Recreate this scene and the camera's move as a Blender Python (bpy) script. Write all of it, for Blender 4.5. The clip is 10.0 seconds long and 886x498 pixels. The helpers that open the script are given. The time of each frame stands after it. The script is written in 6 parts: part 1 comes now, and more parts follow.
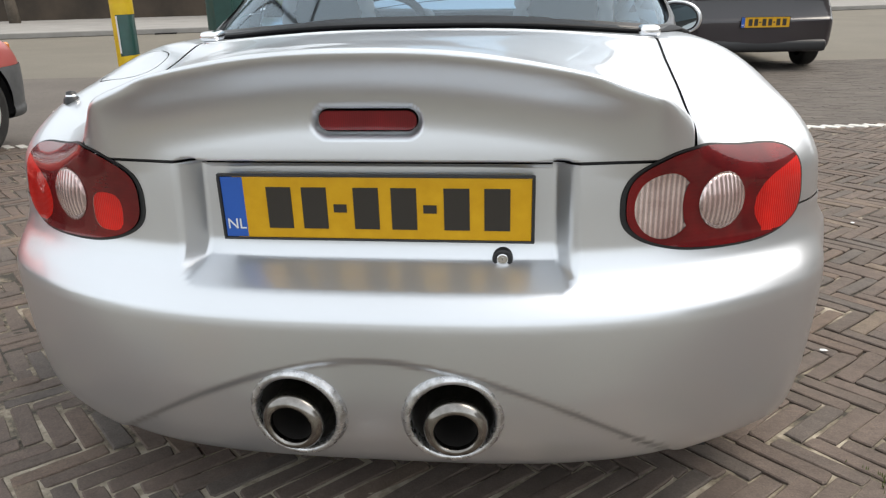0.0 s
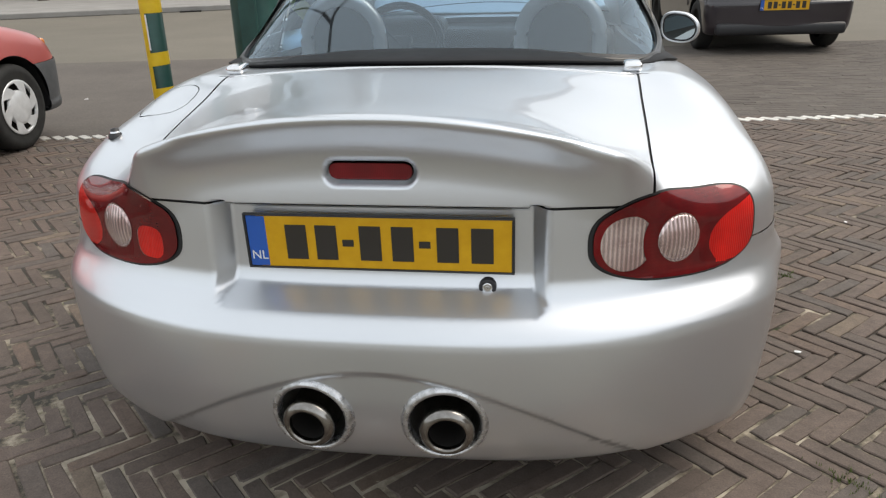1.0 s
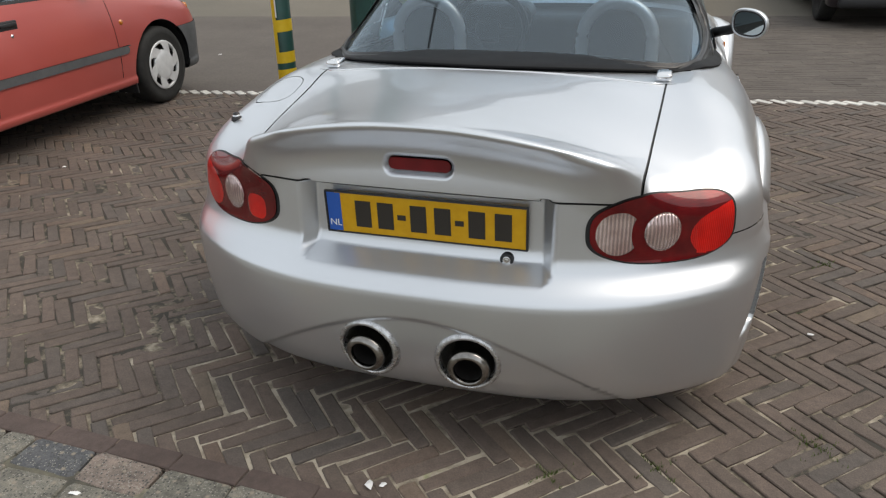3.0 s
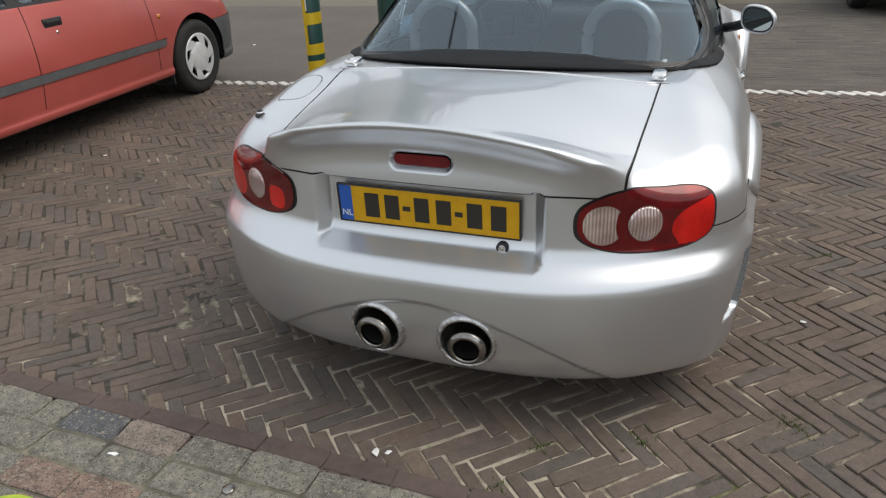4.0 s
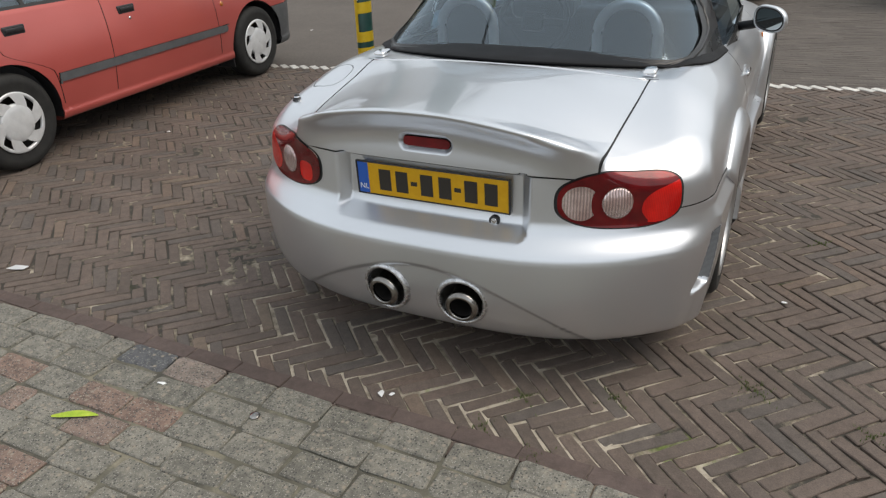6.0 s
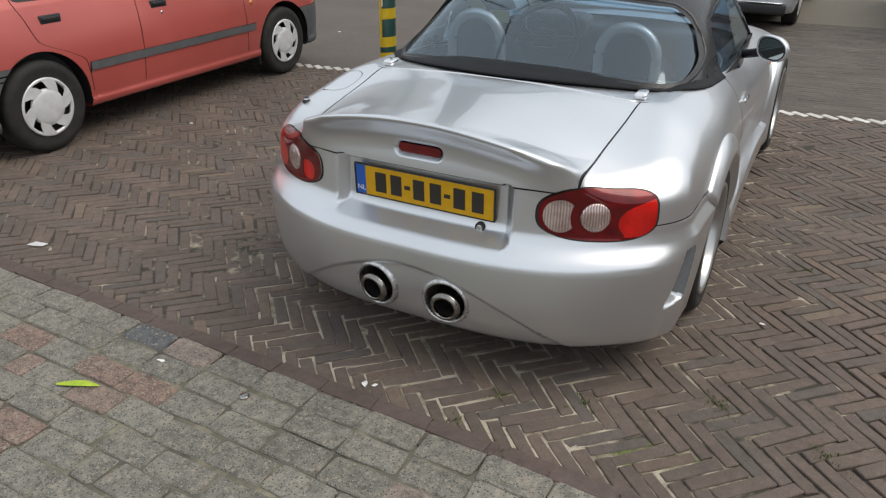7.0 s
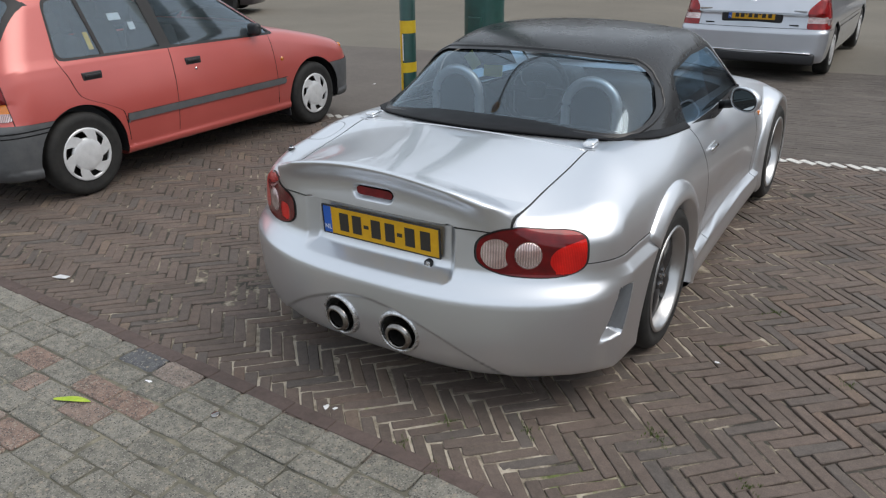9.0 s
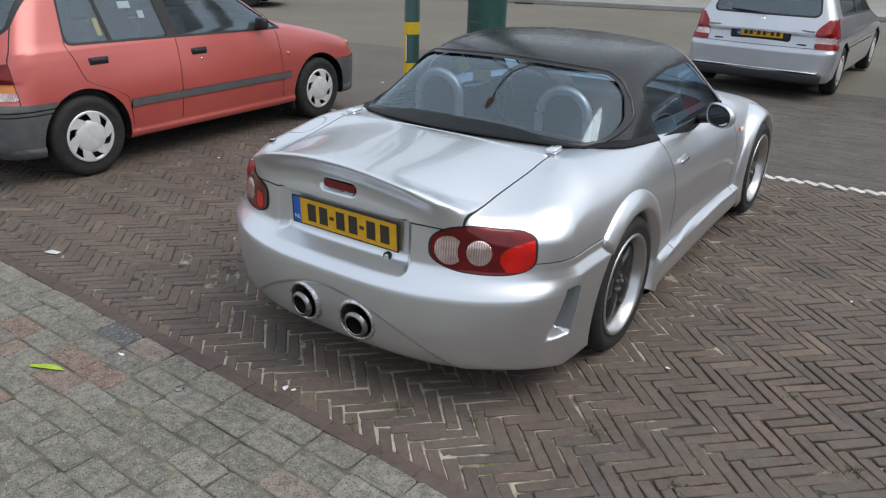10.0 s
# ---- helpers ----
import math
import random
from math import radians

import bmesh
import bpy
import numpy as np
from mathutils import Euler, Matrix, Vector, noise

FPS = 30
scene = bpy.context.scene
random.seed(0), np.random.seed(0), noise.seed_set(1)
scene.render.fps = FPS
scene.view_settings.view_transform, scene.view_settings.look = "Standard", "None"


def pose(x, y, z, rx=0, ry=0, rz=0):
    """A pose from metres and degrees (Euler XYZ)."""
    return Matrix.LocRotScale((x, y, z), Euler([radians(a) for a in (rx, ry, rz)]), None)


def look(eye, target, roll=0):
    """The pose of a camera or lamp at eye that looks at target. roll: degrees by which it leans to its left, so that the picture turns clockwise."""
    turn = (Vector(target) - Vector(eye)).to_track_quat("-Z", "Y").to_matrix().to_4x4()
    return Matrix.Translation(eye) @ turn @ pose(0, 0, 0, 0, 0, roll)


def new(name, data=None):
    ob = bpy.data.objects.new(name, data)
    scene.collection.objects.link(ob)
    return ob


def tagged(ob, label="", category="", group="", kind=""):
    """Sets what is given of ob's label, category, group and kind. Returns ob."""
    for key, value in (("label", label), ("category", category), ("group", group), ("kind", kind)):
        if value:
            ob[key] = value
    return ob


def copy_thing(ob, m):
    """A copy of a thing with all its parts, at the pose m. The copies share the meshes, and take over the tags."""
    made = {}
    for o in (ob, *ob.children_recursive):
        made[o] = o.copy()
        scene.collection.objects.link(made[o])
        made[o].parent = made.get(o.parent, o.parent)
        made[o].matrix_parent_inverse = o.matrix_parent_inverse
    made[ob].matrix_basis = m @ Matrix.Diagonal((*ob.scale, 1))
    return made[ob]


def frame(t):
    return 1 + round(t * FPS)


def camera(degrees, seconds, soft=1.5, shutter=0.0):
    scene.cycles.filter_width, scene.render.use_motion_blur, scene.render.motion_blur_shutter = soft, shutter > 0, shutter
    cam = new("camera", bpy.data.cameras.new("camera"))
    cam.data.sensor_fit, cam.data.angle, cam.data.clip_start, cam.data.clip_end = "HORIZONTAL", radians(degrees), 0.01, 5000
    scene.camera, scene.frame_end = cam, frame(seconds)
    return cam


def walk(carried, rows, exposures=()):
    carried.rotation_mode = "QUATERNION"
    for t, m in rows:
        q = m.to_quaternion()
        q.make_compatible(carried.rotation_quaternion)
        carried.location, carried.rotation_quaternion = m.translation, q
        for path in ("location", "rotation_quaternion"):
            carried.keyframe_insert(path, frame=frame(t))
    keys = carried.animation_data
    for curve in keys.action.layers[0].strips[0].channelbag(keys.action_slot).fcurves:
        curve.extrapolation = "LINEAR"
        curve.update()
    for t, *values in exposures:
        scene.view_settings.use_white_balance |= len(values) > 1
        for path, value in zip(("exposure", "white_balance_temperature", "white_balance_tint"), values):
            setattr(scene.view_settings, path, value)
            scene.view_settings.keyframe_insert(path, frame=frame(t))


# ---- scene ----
cam = camera(60.9, 10.0, soft=1.25)
PATH = [
    (0, (0.249, -1.173, 0.985), (0.032, 0.702, 0.321), -1.2),
    (0.5, (0.281, -1.245, 1.074), (0.037, 0.614, 0.378), -1.0),
    (1, (0.326, -1.315, 1.154), (0.049, 0.525, 0.422), -1.7),
    (1.5, (0.366, -1.377, 1.208), (0.06, 0.448, 0.449), -1.5),
    (2, (0.427, -1.471, 1.272), (0.047, 0.328, 0.483), -0.4),
    (2.5, (0.498, -1.554, 1.319), (0.013, 0.205, 0.501), -0.9),
    (3, (0.572, -1.625, 1.354), (0.017, 0.103, 0.515), -1.4),
    (4.5, (0.77, -1.792, 1.461), (0.097, -0.129, 0.578), -2.3),
    (5, (0.838, -1.852, 1.481), (0.124, -0.21, 0.589), -2.4),
    (5.5, (0.895, -1.9, 1.489), (0.143, -0.277, 0.594), -2.8),
    (6.8, (1.102, -2.014, 1.567), (0.283, -0.427, 0.667), -0.2),
    (7, (1.127, -2.017, 1.571), (0.302, -0.426, 0.683), 0.7),
    (7.5, (1.216, -2.038, 1.598), (0.348, -0.443, 0.761), 0.9),
    (8, (1.321, -2.044, 1.614), (0.4, -0.46, 0.811), 0.2),
    (8.5, (1.458, -2.031, 1.624), (0.491, -0.467, 0.838), 0.5),
    (9, (1.562, -2.02, 1.631), (0.572, -0.464, 0.856), -0.6),
    (9.5, (1.692, -2.012, 1.649), (0.682, -0.47, 0.872), 0.9),
    (10, (1.806, -2.007, 1.662), (0.78, -0.474, 0.889), 2.0),
]
EXPOSURES = [(0.0, 1.21, 7150, 10), (0.5, 1.04, 7150, 10), (1.0, 0.95, 7150, 10), (2.0, 0.74, 7150, 10), (3.0, 0.68, 7100, 10), (5.5, 0.68, 7050, 10), (8.0, 0.69, 6850, 10), (10.0, 0.70, 6500, 10)]
walk(cam, [(t, look(eye, target, roll)) for t, eye, target, roll in PATH], EXPOSURES)

# ---- light ----
SUN_ELEV, SUN_AZ = 54.0, 74.0   # degrees; azimuth from +y towards +x
world = bpy.data.worlds.new("sky")
scene.world = world
world.use_nodes = True
wn = world.node_tree.nodes
sky = wn.new("ShaderNodeTexSky")
sky.sky_type = "NISHITA"
sky.sun_disc = False
sky.sun_elevation, sky.sun_rotation = radians(SUN_ELEV), radians(SUN_AZ)
sky.dust_density, sky.air_density = 5.0, 1.0
hazy = wn.new("ShaderNodeMix")
hazy.data_type = "RGBA"
hazy.inputs["Factor"].default_value = 0.86
world.node_tree.links.new(sky.outputs[0], hazy.inputs[6])
hazy.inputs[7].default_value = (3.65, 4.05, 4.5, 1)   # thin white cloud over the blue
world.node_tree.links.new(hazy.outputs[2], wn["Background"].inputs[0])
wn["Background"].inputs[1].default_value = 0.152
sun_data = bpy.data.lights.new("sun", "SUN")
sun_data.energy, sun_data.angle, sun_data.color = 1.0, radians(40), (1.0, 0.97, 0.93)
sun = new("sun", sun_data)
_e, _a = radians(SUN_ELEV), radians(SUN_AZ)
sun.matrix_world = look((math.sin(_a) * math.cos(_e) * 30, math.cos(_a) * math.cos(_e) * 30, math.sin(_e) * 30), (0, 0, 0))


# ---- materials ----
def material(name, colour, rough=0.5, metal=0.0, coat=0.0, spec=0.5, trans=0.0, ior=1.45, emit=0.0):
    m = bpy.data.materials.new(name)
    m.use_nodes = True
    b = m.node_tree.nodes["Principled BSDF"]
    b.inputs["Base Color"].default_value = (*colour, 1)
    b.inputs["Roughness"].default_value = rough
    b.inputs["Metallic"].default_value = metal
    b.inputs["Coat Weight"].default_value = coat
    b.inputs["Coat Roughness"].default_value = 0.03
    b.inputs["Specular IOR Level"].default_value = spec
    b.inputs["Transmission Weight"].default_value = trans
    b.inputs["IOR"].default_value = ior
    return m


def node(m, kind, **values):
    n = m.node_tree.nodes.new(kind)
    for key, value in values.items():
        n.inputs[key.replace("_", " ")].default_value = value
    return n


def link(m, a, b):
    m.node_tree.links.new(a, b)


def bsdf(m):
    return m.node_tree.nodes["Principled BSDF"]


def ramp(m, source, stops):
    r = m.node_tree.nodes.new("ShaderNodeValToRGB")
    while len(r.color_ramp.elements) < len(stops):
        r.color_ramp.elements.new(0.5)
    for e, (p, c) in zip(r.color_ramp.elements, stops):
        e.position, e.color = p, (*c, 1)
    link(m, source, r.inputs[0])
    return r


def vary(m, scale, stops, detail=6.0, rough=0.6, coords="Object"):
    """Base colour from a noise of that scale."""
    co = node(m, "ShaderNodeTexCoord")
    n = node(m, "ShaderNodeTexNoise", Scale=scale, Detail=detail, Roughness=rough)
    link(m, co.outputs[coords], n.inputs["Vector"])
    r = ramp(m, n.outputs["Fac"], stops)
    link(m, r.outputs[0], bsdf(m).inputs["Base Color"])
    return co, n, r


def multiply(m, a, b, fac=1.0):
    x = m.node_tree.nodes.new("ShaderNodeMix")
    x.data_type, x.blend_type = "RGBA", "MULTIPLY"
    x.inputs["Factor"].default_value = fac
    link(m, a, x.inputs[6])
    link(m, b, x.inputs[7])
    return x.outputs[2]


def roughness_noise(m, scale, low, high):
    co = node(m, "ShaderNodeTexCoord")
    n = node(m, "ShaderNodeTexNoise", Scale=scale, Detail=5.0)
    link(m, co.outputs["Object"], n.inputs["Vector"])
    r = node(m, "ShaderNodeMapRange", To_Min=low, To_Max=high)
    link(m, n.outputs["Fac"], r.inputs["Value"])
    link(m, r.outputs[0], bsdf(m).inputs["Roughness"])


def car_paint(name, low, high, metal, rough):
    m = material(name, high, rough, metal, coat=1.0)
    vary(m, 2.2, [(0.3, low), (0.7, high)], 1.0)
    bsdf(m).inputs["Roughness"].default_value = rough
    return m


SILVER = car_paint("silver_paint", (0.65, 0.67, 0.70), (0.70, 0.72, 0.75), 0.91, 0.34)
bsdf(SILVER).inputs["Coat Weight"].default_value = 0.65
bsdf(SILVER).inputs["Coat Roughness"].default_value = 0.03      # a film of dust
SILVER_B = car_paint("pale_silver_paint", (0.46, 0.48, 0.52), (0.52, 0.54, 0.58), 0.6, 0.34)
RED = car_paint("faded_red_paint", (0.43, 0.076, 0.064), (0.48, 0.091, 0.077), 0.2, 0.33)
bsdf(RED).inputs["Coat Roughness"].default_value = 0.26
DARK = car_paint("dark_plum_paint", (0.012, 0.008, 0.012), (0.017, 0.011, 0.016), 0.0, 0.35)
HARDTOP = material("black_vinyl_paint", (0.008, 0.008, 0.009), 0.30, 0.0, coat=0.15, spec=0.4)
vary(HARDTOP, 5.0, [(0.3, (0.006, 0.006, 0.007)), (0.7, (0.011, 0.011, 0.012))])
roughness_noise(HARDTOP, 9.0, 0.20, 0.36)
FLANGE = material("matt_black_moulding", (0.008, 0.008, 0.009), 0.5, spec=0.13)
roughness_noise(FLANGE, 9.0, 0.42, 0.58)
BLACK = material("black_rubber", (0.012, 0.012, 0.013), 0.55)
SEAL = material("glossy_rubber", (0.010, 0.010, 0.011), 0.28)
BLACK_PLASTIC = material("black_plastic", (0.022, 0.022, 0.024), 0.45)
GREY_PLASTIC = material("grey_plastic", (0.085, 0.088, 0.092), 0.55)
vary(GREY_PLASTIC, 14.0, [(0.3, (0.07, 0.073, 0.078)), (0.7, (0.10, 0.104, 0.108))])
MESH = material("grey_mesh", (0.16, 0.165, 0.17), 0.5, 0.4)
_w = node(MESH, "ShaderNodeTexWave", Scale=80.0, Distortion=0.0)
_w.bands_direction = "Z"
_c = node(MESH, "ShaderNodeTexCoord")
link(MESH, _c.outputs["Object"], _w.inputs["Vector"])
link(MESH, ramp(MESH, _w.outputs["Color"], [(0.2, (0.13, 0.134, 0.14)), (0.7, (0.22, 0.226, 0.235))]).outputs[0], bsdf(MESH).inputs["Base Color"])
TYRE = material("tyre_rubber", (0.02, 0.02, 0.02), 0.75)
vary(TYRE, 18.0, [(0.3, (0.010, 0.010, 0.010)), (0.75, (0.024, 0.0235, 0.022))])
CHROME = material("chrome", (0.75, 0.75, 0.76), 0.08, 1.0)
STEEL = material("polished_steel", (0.5, 0.47, 0.44), 0.2, 1.0)
vary(STEEL, 22.0, [(0.3, (0.15, 0.138, 0.125)), (0.7, (0.44, 0.42, 0.40))])
CLIP = material("bright_clip", (0.82, 0.82, 0.83), 0.16, 1.0)
RING = material("worn_chrome", (0.62, 0.62, 0.63), 0.26, 0.9)
vary(RING, 60.0, [(0.3, (0.36, 0.35, 0.34)), (0.5, (0.56, 0.56, 0.57)), (0.75, (0.80, 0.80, 0.81))])
roughness_noise(RING, 45.0, 0.14, 0.42)
SLEEVE = material("dark_steel", (0.34, 0.32, 0.30), 0.42, 0.85)
SOOT = material("sooty_metal", (0.015, 0.013, 0.012), 0.7, 0.3)
ALLOY = material("alloy", (0.48, 0.48, 0.48), 0.32, 0.9)
HUBCAP = material("hubcap_plastic", (0.48, 0.49, 0.50), 0.35, 0.3)
vary(HUBCAP, 20.0, [(0.3, (0.58, 0.59, 0.60)), (0.7, (0.70, 0.71, 0.72))])
ANTHRACITE = material("dark_spokes", (0.013, 0.013, 0.014), 0.42, 0.1)
def glazing(name, ior, haze, clearness=1.0):
    """A clear pane that mirrors the sky, with a film of dust that also imitates milky sky reflection."""
    m = bpy.data.materials.new(name)
    m.use_nodes = True
    clear = node(m, "ShaderNodeBsdfTransparent", Color=(0.58 * clearness, 0.70 * clearness, 0.78 * clearness, 1))
    shine = node(m, "ShaderNodeBsdfGlossy", Color=(0.76, 0.90, 1.0, 1), Roughness=0.03)
    fresnel = node(m, "ShaderNodeFresnel", IOR=ior)
    # pale blue diffuse colour, painting in sky sheen beyond what the gloss gives
    dust_sheen = node(m, "ShaderNodeBsdfDiffuse", Color=(0.50, 0.56, 0.62, 1))
    with_sheen, mixed = node(m, "ShaderNodeMixShader"), node(m, "ShaderNodeMixShader")
    with_sheen.inputs[0].default_value = haze
    link(m, clear.outputs[0], with_sheen.inputs[1])
    link(m, dust_sheen.outputs[0], with_sheen.inputs[2])
    link(m, fresnel.outputs[0], mixed.inputs[0])
    link(m, with_sheen.outputs[0], mixed.inputs[1])
    link(m, shine.outputs[0], mixed.inputs[2])
    link(m, mixed.outputs[0], m.node_tree.nodes["Material Output"].inputs["Surface"])
    return m


GLASS = glazing("window_glass", 1.9, 0.03)
SIDE_GLASS = glazing("side_glass", 1.5, 0.02, 0.6)
CAR_GLASS = glazing("milky_window_glass", 2.0, 0.06)


def lens(name, low, high, metal, wave_scale, direction, strength, rough, groove):
    """A moulded lens: prisms inside under a smooth clear face."""
    m = material(name, high, rough, metal, coat=0.8, spec=0.1)
    co = node(m, "ShaderNodeTexCoord")
    w = node(m, "ShaderNodeTexWave", Scale=wave_scale, Distortion=0.15, Detail=1.0)
    w.bands_direction = direction
    link(m, co.outputs["Object"], w.inputs["Vector"])
    n = node(m, "ShaderNodeTexNoise", Scale=13.0, Detail=3.0)
    link(m, co.outputs["Object"], n.inputs["Vector"])
    r = ramp(m, n.outputs["Fac"], [(0.35, low), (0.65, high)])
    shade = ramp(m, w.outputs["Color"], [(0.1, (groove, groove, groove)), (0.8, (1.0, 1.0, 1.0))])
    link(m, multiply(m, r.outputs[0], shade.outputs[0]), bsdf(m).inputs["Base Color"])
    b = node(m, "ShaderNodeBump", Strength=strength, Distance=0.003)
    link(m, w.outputs["Color"], b.inputs["Height"])
    link(m, b.outputs[0], bsdf(m).inputs["Normal"])
    return m


RED_LENS = lens("red_lens", (0.10, 0.002, 0.004), (0.18, 0.004, 0.006), 0.3, 45.0, "Z", 0.03, 0.22, 0.95)
RED_BRIGHT = lens("bright_red_lens", (0.58, 0.008, 0.006), (0.85, 0.016, 0.010), 0.35, 70.0, "X", 0.2, 0.28, 0.86)
CLEAR_LENS = lens("ribbed_clear_lens", (0.58, 0.40, 0.38), (0.92, 0.75, 0.73), 0.75, 36.0, "X", 0.5, 0.22, 0.58)
BRAKE_LENS = lens("brake_lens", (0.15, 0.008, 0.012), (0.22, 0.010, 0.015), 0.2, 90.0, "X", 0.2, 0.2, 0.8)
RED_REAR = lens("far_red_lens", (0.20, 0.006, 0.008), (0.34, 0.012, 0.012), 0.1, 60.0, "X", 0.1, 0.25, 0.85)
AMBER = material("amber_lens", (0.55, 0.16, 0.01), 0.15, 0.0, coat=1.0)
AMBER_GLOW = material("amber_translucent_lens", (0.9, 0.42, 0.02), 0.2)
_t = node(AMBER_GLOW, "ShaderNodeBsdfTranslucent", Color=(0.95, 0.50, 0.03, 1))
_m = node(AMBER_GLOW, "ShaderNodeMixShader")
_m.inputs[0].default_value = 0.7
link(AMBER_GLOW, bsdf(AMBER_GLOW).outputs[0], _m.inputs[1])
link(AMBER_GLOW, _t.outputs[0], _m.inputs[2])
link(AMBER_GLOW, _m.outputs[0], AMBER_GLOW.node_tree.nodes["Material Output"].inputs["Surface"])
PLATE = material("yellow_plate", (0.62, 0.33, 0.008), 0.4)
vary(PLATE, 30.0, [(0.3, (0.58, 0.30, 0.006)), (0.7, (0.66, 0.36, 0.012))])
PLATE_BLUE = material("plate_blue", (0.02, 0.10, 0.42), 0.4)
PLATE_BLACK = material("plate_black", (0.03, 0.025, 0.02), 0.5)
# translucent yellow of the added rectangle in the cabin
YELLOW_PATCH = material("pale_yellow_patch", (0.72, 0.70, 0.22), 0.6)
_t = node(YELLOW_PATCH, "ShaderNodeBsdfTranslucent", Color=(0.85, 0.82, 0.28, 1))
_m = node(YELLOW_PATCH, "ShaderNodeMixShader")
_m.inputs[0].default_value = 0.65
link(YELLOW_PATCH, bsdf(YELLOW_PATCH).outputs[0], _m.inputs[1])
link(YELLOW_PATCH, _t.outputs[0], _m.inputs[2])
link(YELLOW_PATCH, _m.outputs[0], YELLOW_PATCH.node_tree.nodes["Material Output"].inputs["Surface"])
WHITE = material("white_plastic", (0.75, 0.75, 0.75), 0.5)
MIRROR = material("mirror_glass", (0.40, 0.44, 0.44), 0.03, 1.0)
SEAT = material("dark_seat_cloth", (0.035, 0.037, 0.041), 0.85)
vary(SEAT, 60.0, [(0.3, (0.026, 0.028, 0.031)), (0.7, (0.044, 0.047, 0.052))])
INTERIOR = material("dark_interior", (0.045, 0.047, 0.05), 0.8)
HOOP = material("silver_hoop", (0.75, 0.76, 0.78), 0.32, 0.7)
POST_GREEN = material("dark_green_paint", (0.012, 0.06, 0.052), 0.4, coat=0.2)
vary(POST_GREEN, 7.0, [(0.3, (0.009, 0.045, 0.038)), (0.7, (0.016, 0.075, 0.062))])
POST_YELLOW = material("yellow_tape", (0.70, 0.47, 0.02), 0.45)
vary(POST_YELLOW, 12.0, [(0.3, (0.62, 0.40, 0.015)), (0.7, (0.74, 0.52, 0.03))])


def brick_material(name, stops, grit=0.25, blotched=0.2):
    m = material(name, stops[0][1], 0.85)
    info = node(m, "ShaderNodeObjectInfo")
    geo = node(m, "ShaderNodeNewGeometry")
    add = m.node_tree.nodes.new("ShaderNodeMath")
    add.operation = "ADD"
    link(m, info.outputs["Random"], add.inputs[0])
    link(m, geo.outputs["Random Per Island"], add.inputs[1])
    frac = m.node_tree.nodes.new("ShaderNodeMath")
    frac.operation = "FRACT"
    link(m, add.outputs[0], frac.inputs[0])
    base = ramp(m, frac.outputs[0], stops)
    fine = node(m, "ShaderNodeTexNoise", Scale=220.0, Detail=6.0, Roughness=0.7)
    link(m, geo.outputs["Position"], fine.inputs["Vector"])
    grain = ramp(m, fine.outputs["Fac"], [(0.25, (1 - grit,) * 3), (0.5, (1.0,) * 3), (0.75, (1 + grit,) * 3)])
    broad = node(m, "ShaderNodeTexNoise", Scale=2.3, Detail=6.0, Roughness=0.65)
    link(m, geo.outputs["Position"], broad.inputs["Vector"])
    dirt = ramp(m, broad.outputs["Fac"], [(0.3, (0.76, 0.75, 0.74)), (0.7, (1.14, 1.13, 1.12))])
    blotch = node(m, "ShaderNodeTexNoise", Scale=26.0, Detail=5.0, Roughness=0.7)
    link(m, geo.outputs["Position"], blotch.inputs["Vector"])
    stain = ramp(m, blotch.outputs["Fac"], [(0.30, (1 - blotched, 1 - blotched, 1 - 1.05 * blotched)), (0.5, (1.0, 1.0, 1.0)), (0.72, (1 + 1.1 * blotched, 1 + blotched, 1 + 0.8 * blotched))])
    out = multiply(m, multiply(m, multiply(m, base.outputs[0], grain.outputs[0]), dirt.outputs[0]), stain.outputs[0])
    link(m, out, bsdf(m).inputs["Base Color"])
    both = m.node_tree.nodes.new("ShaderNodeMath")
    both.operation = "MULTIPLY_ADD"
    both.inputs[1].default_value = 2.5
    link(m, blotch.outputs["Fac"], both.inputs[0])
    link(m, fine.outputs["Fac"], both.inputs[2])
    b = node(m, "ShaderNodeBump", Strength=0.6, Distance=0.0018)
    link(m, both.outputs[0], b.inputs["Height"])
    link(m, b.outputs[0], bsdf(m).inputs["Normal"])
    return m


BRICK = brick_material("street_brick", [(0.0, (0.098, 0.078, 0.066)), (0.35, (0.126, 0.096, 0.081)), (0.65, (0.114, 0.090, 0.077)), (0.88, (0.096, 0.083, 0.075)), (0.96, (0.138, 0.100, 0.080)), (1.0, (0.156, 0.122, 0.094))], 0.34)
KERB_BRICK = brick_material("kerb_brick", [(0.0, (0.085, 0.062, 0.055)), (1.0, (0.105, 0.078, 0.070))], 0.16)
ROAD_BRICK = brick_material("road_brick", [(0.0, (0.086, 0.073, 0.064)), (0.5, (0.094, 0.080, 0.070)), (0.9, (0.102, 0.087, 0.076)), (1.0, (0.118, 0.101, 0.088))], 0.2, 0.15)
WHITE_BRICK = brick_material("white_brick", [(0.0, (0.50, 0.49, 0.47)), (1.0, (0.66, 0.65, 0.62))], 0.15)


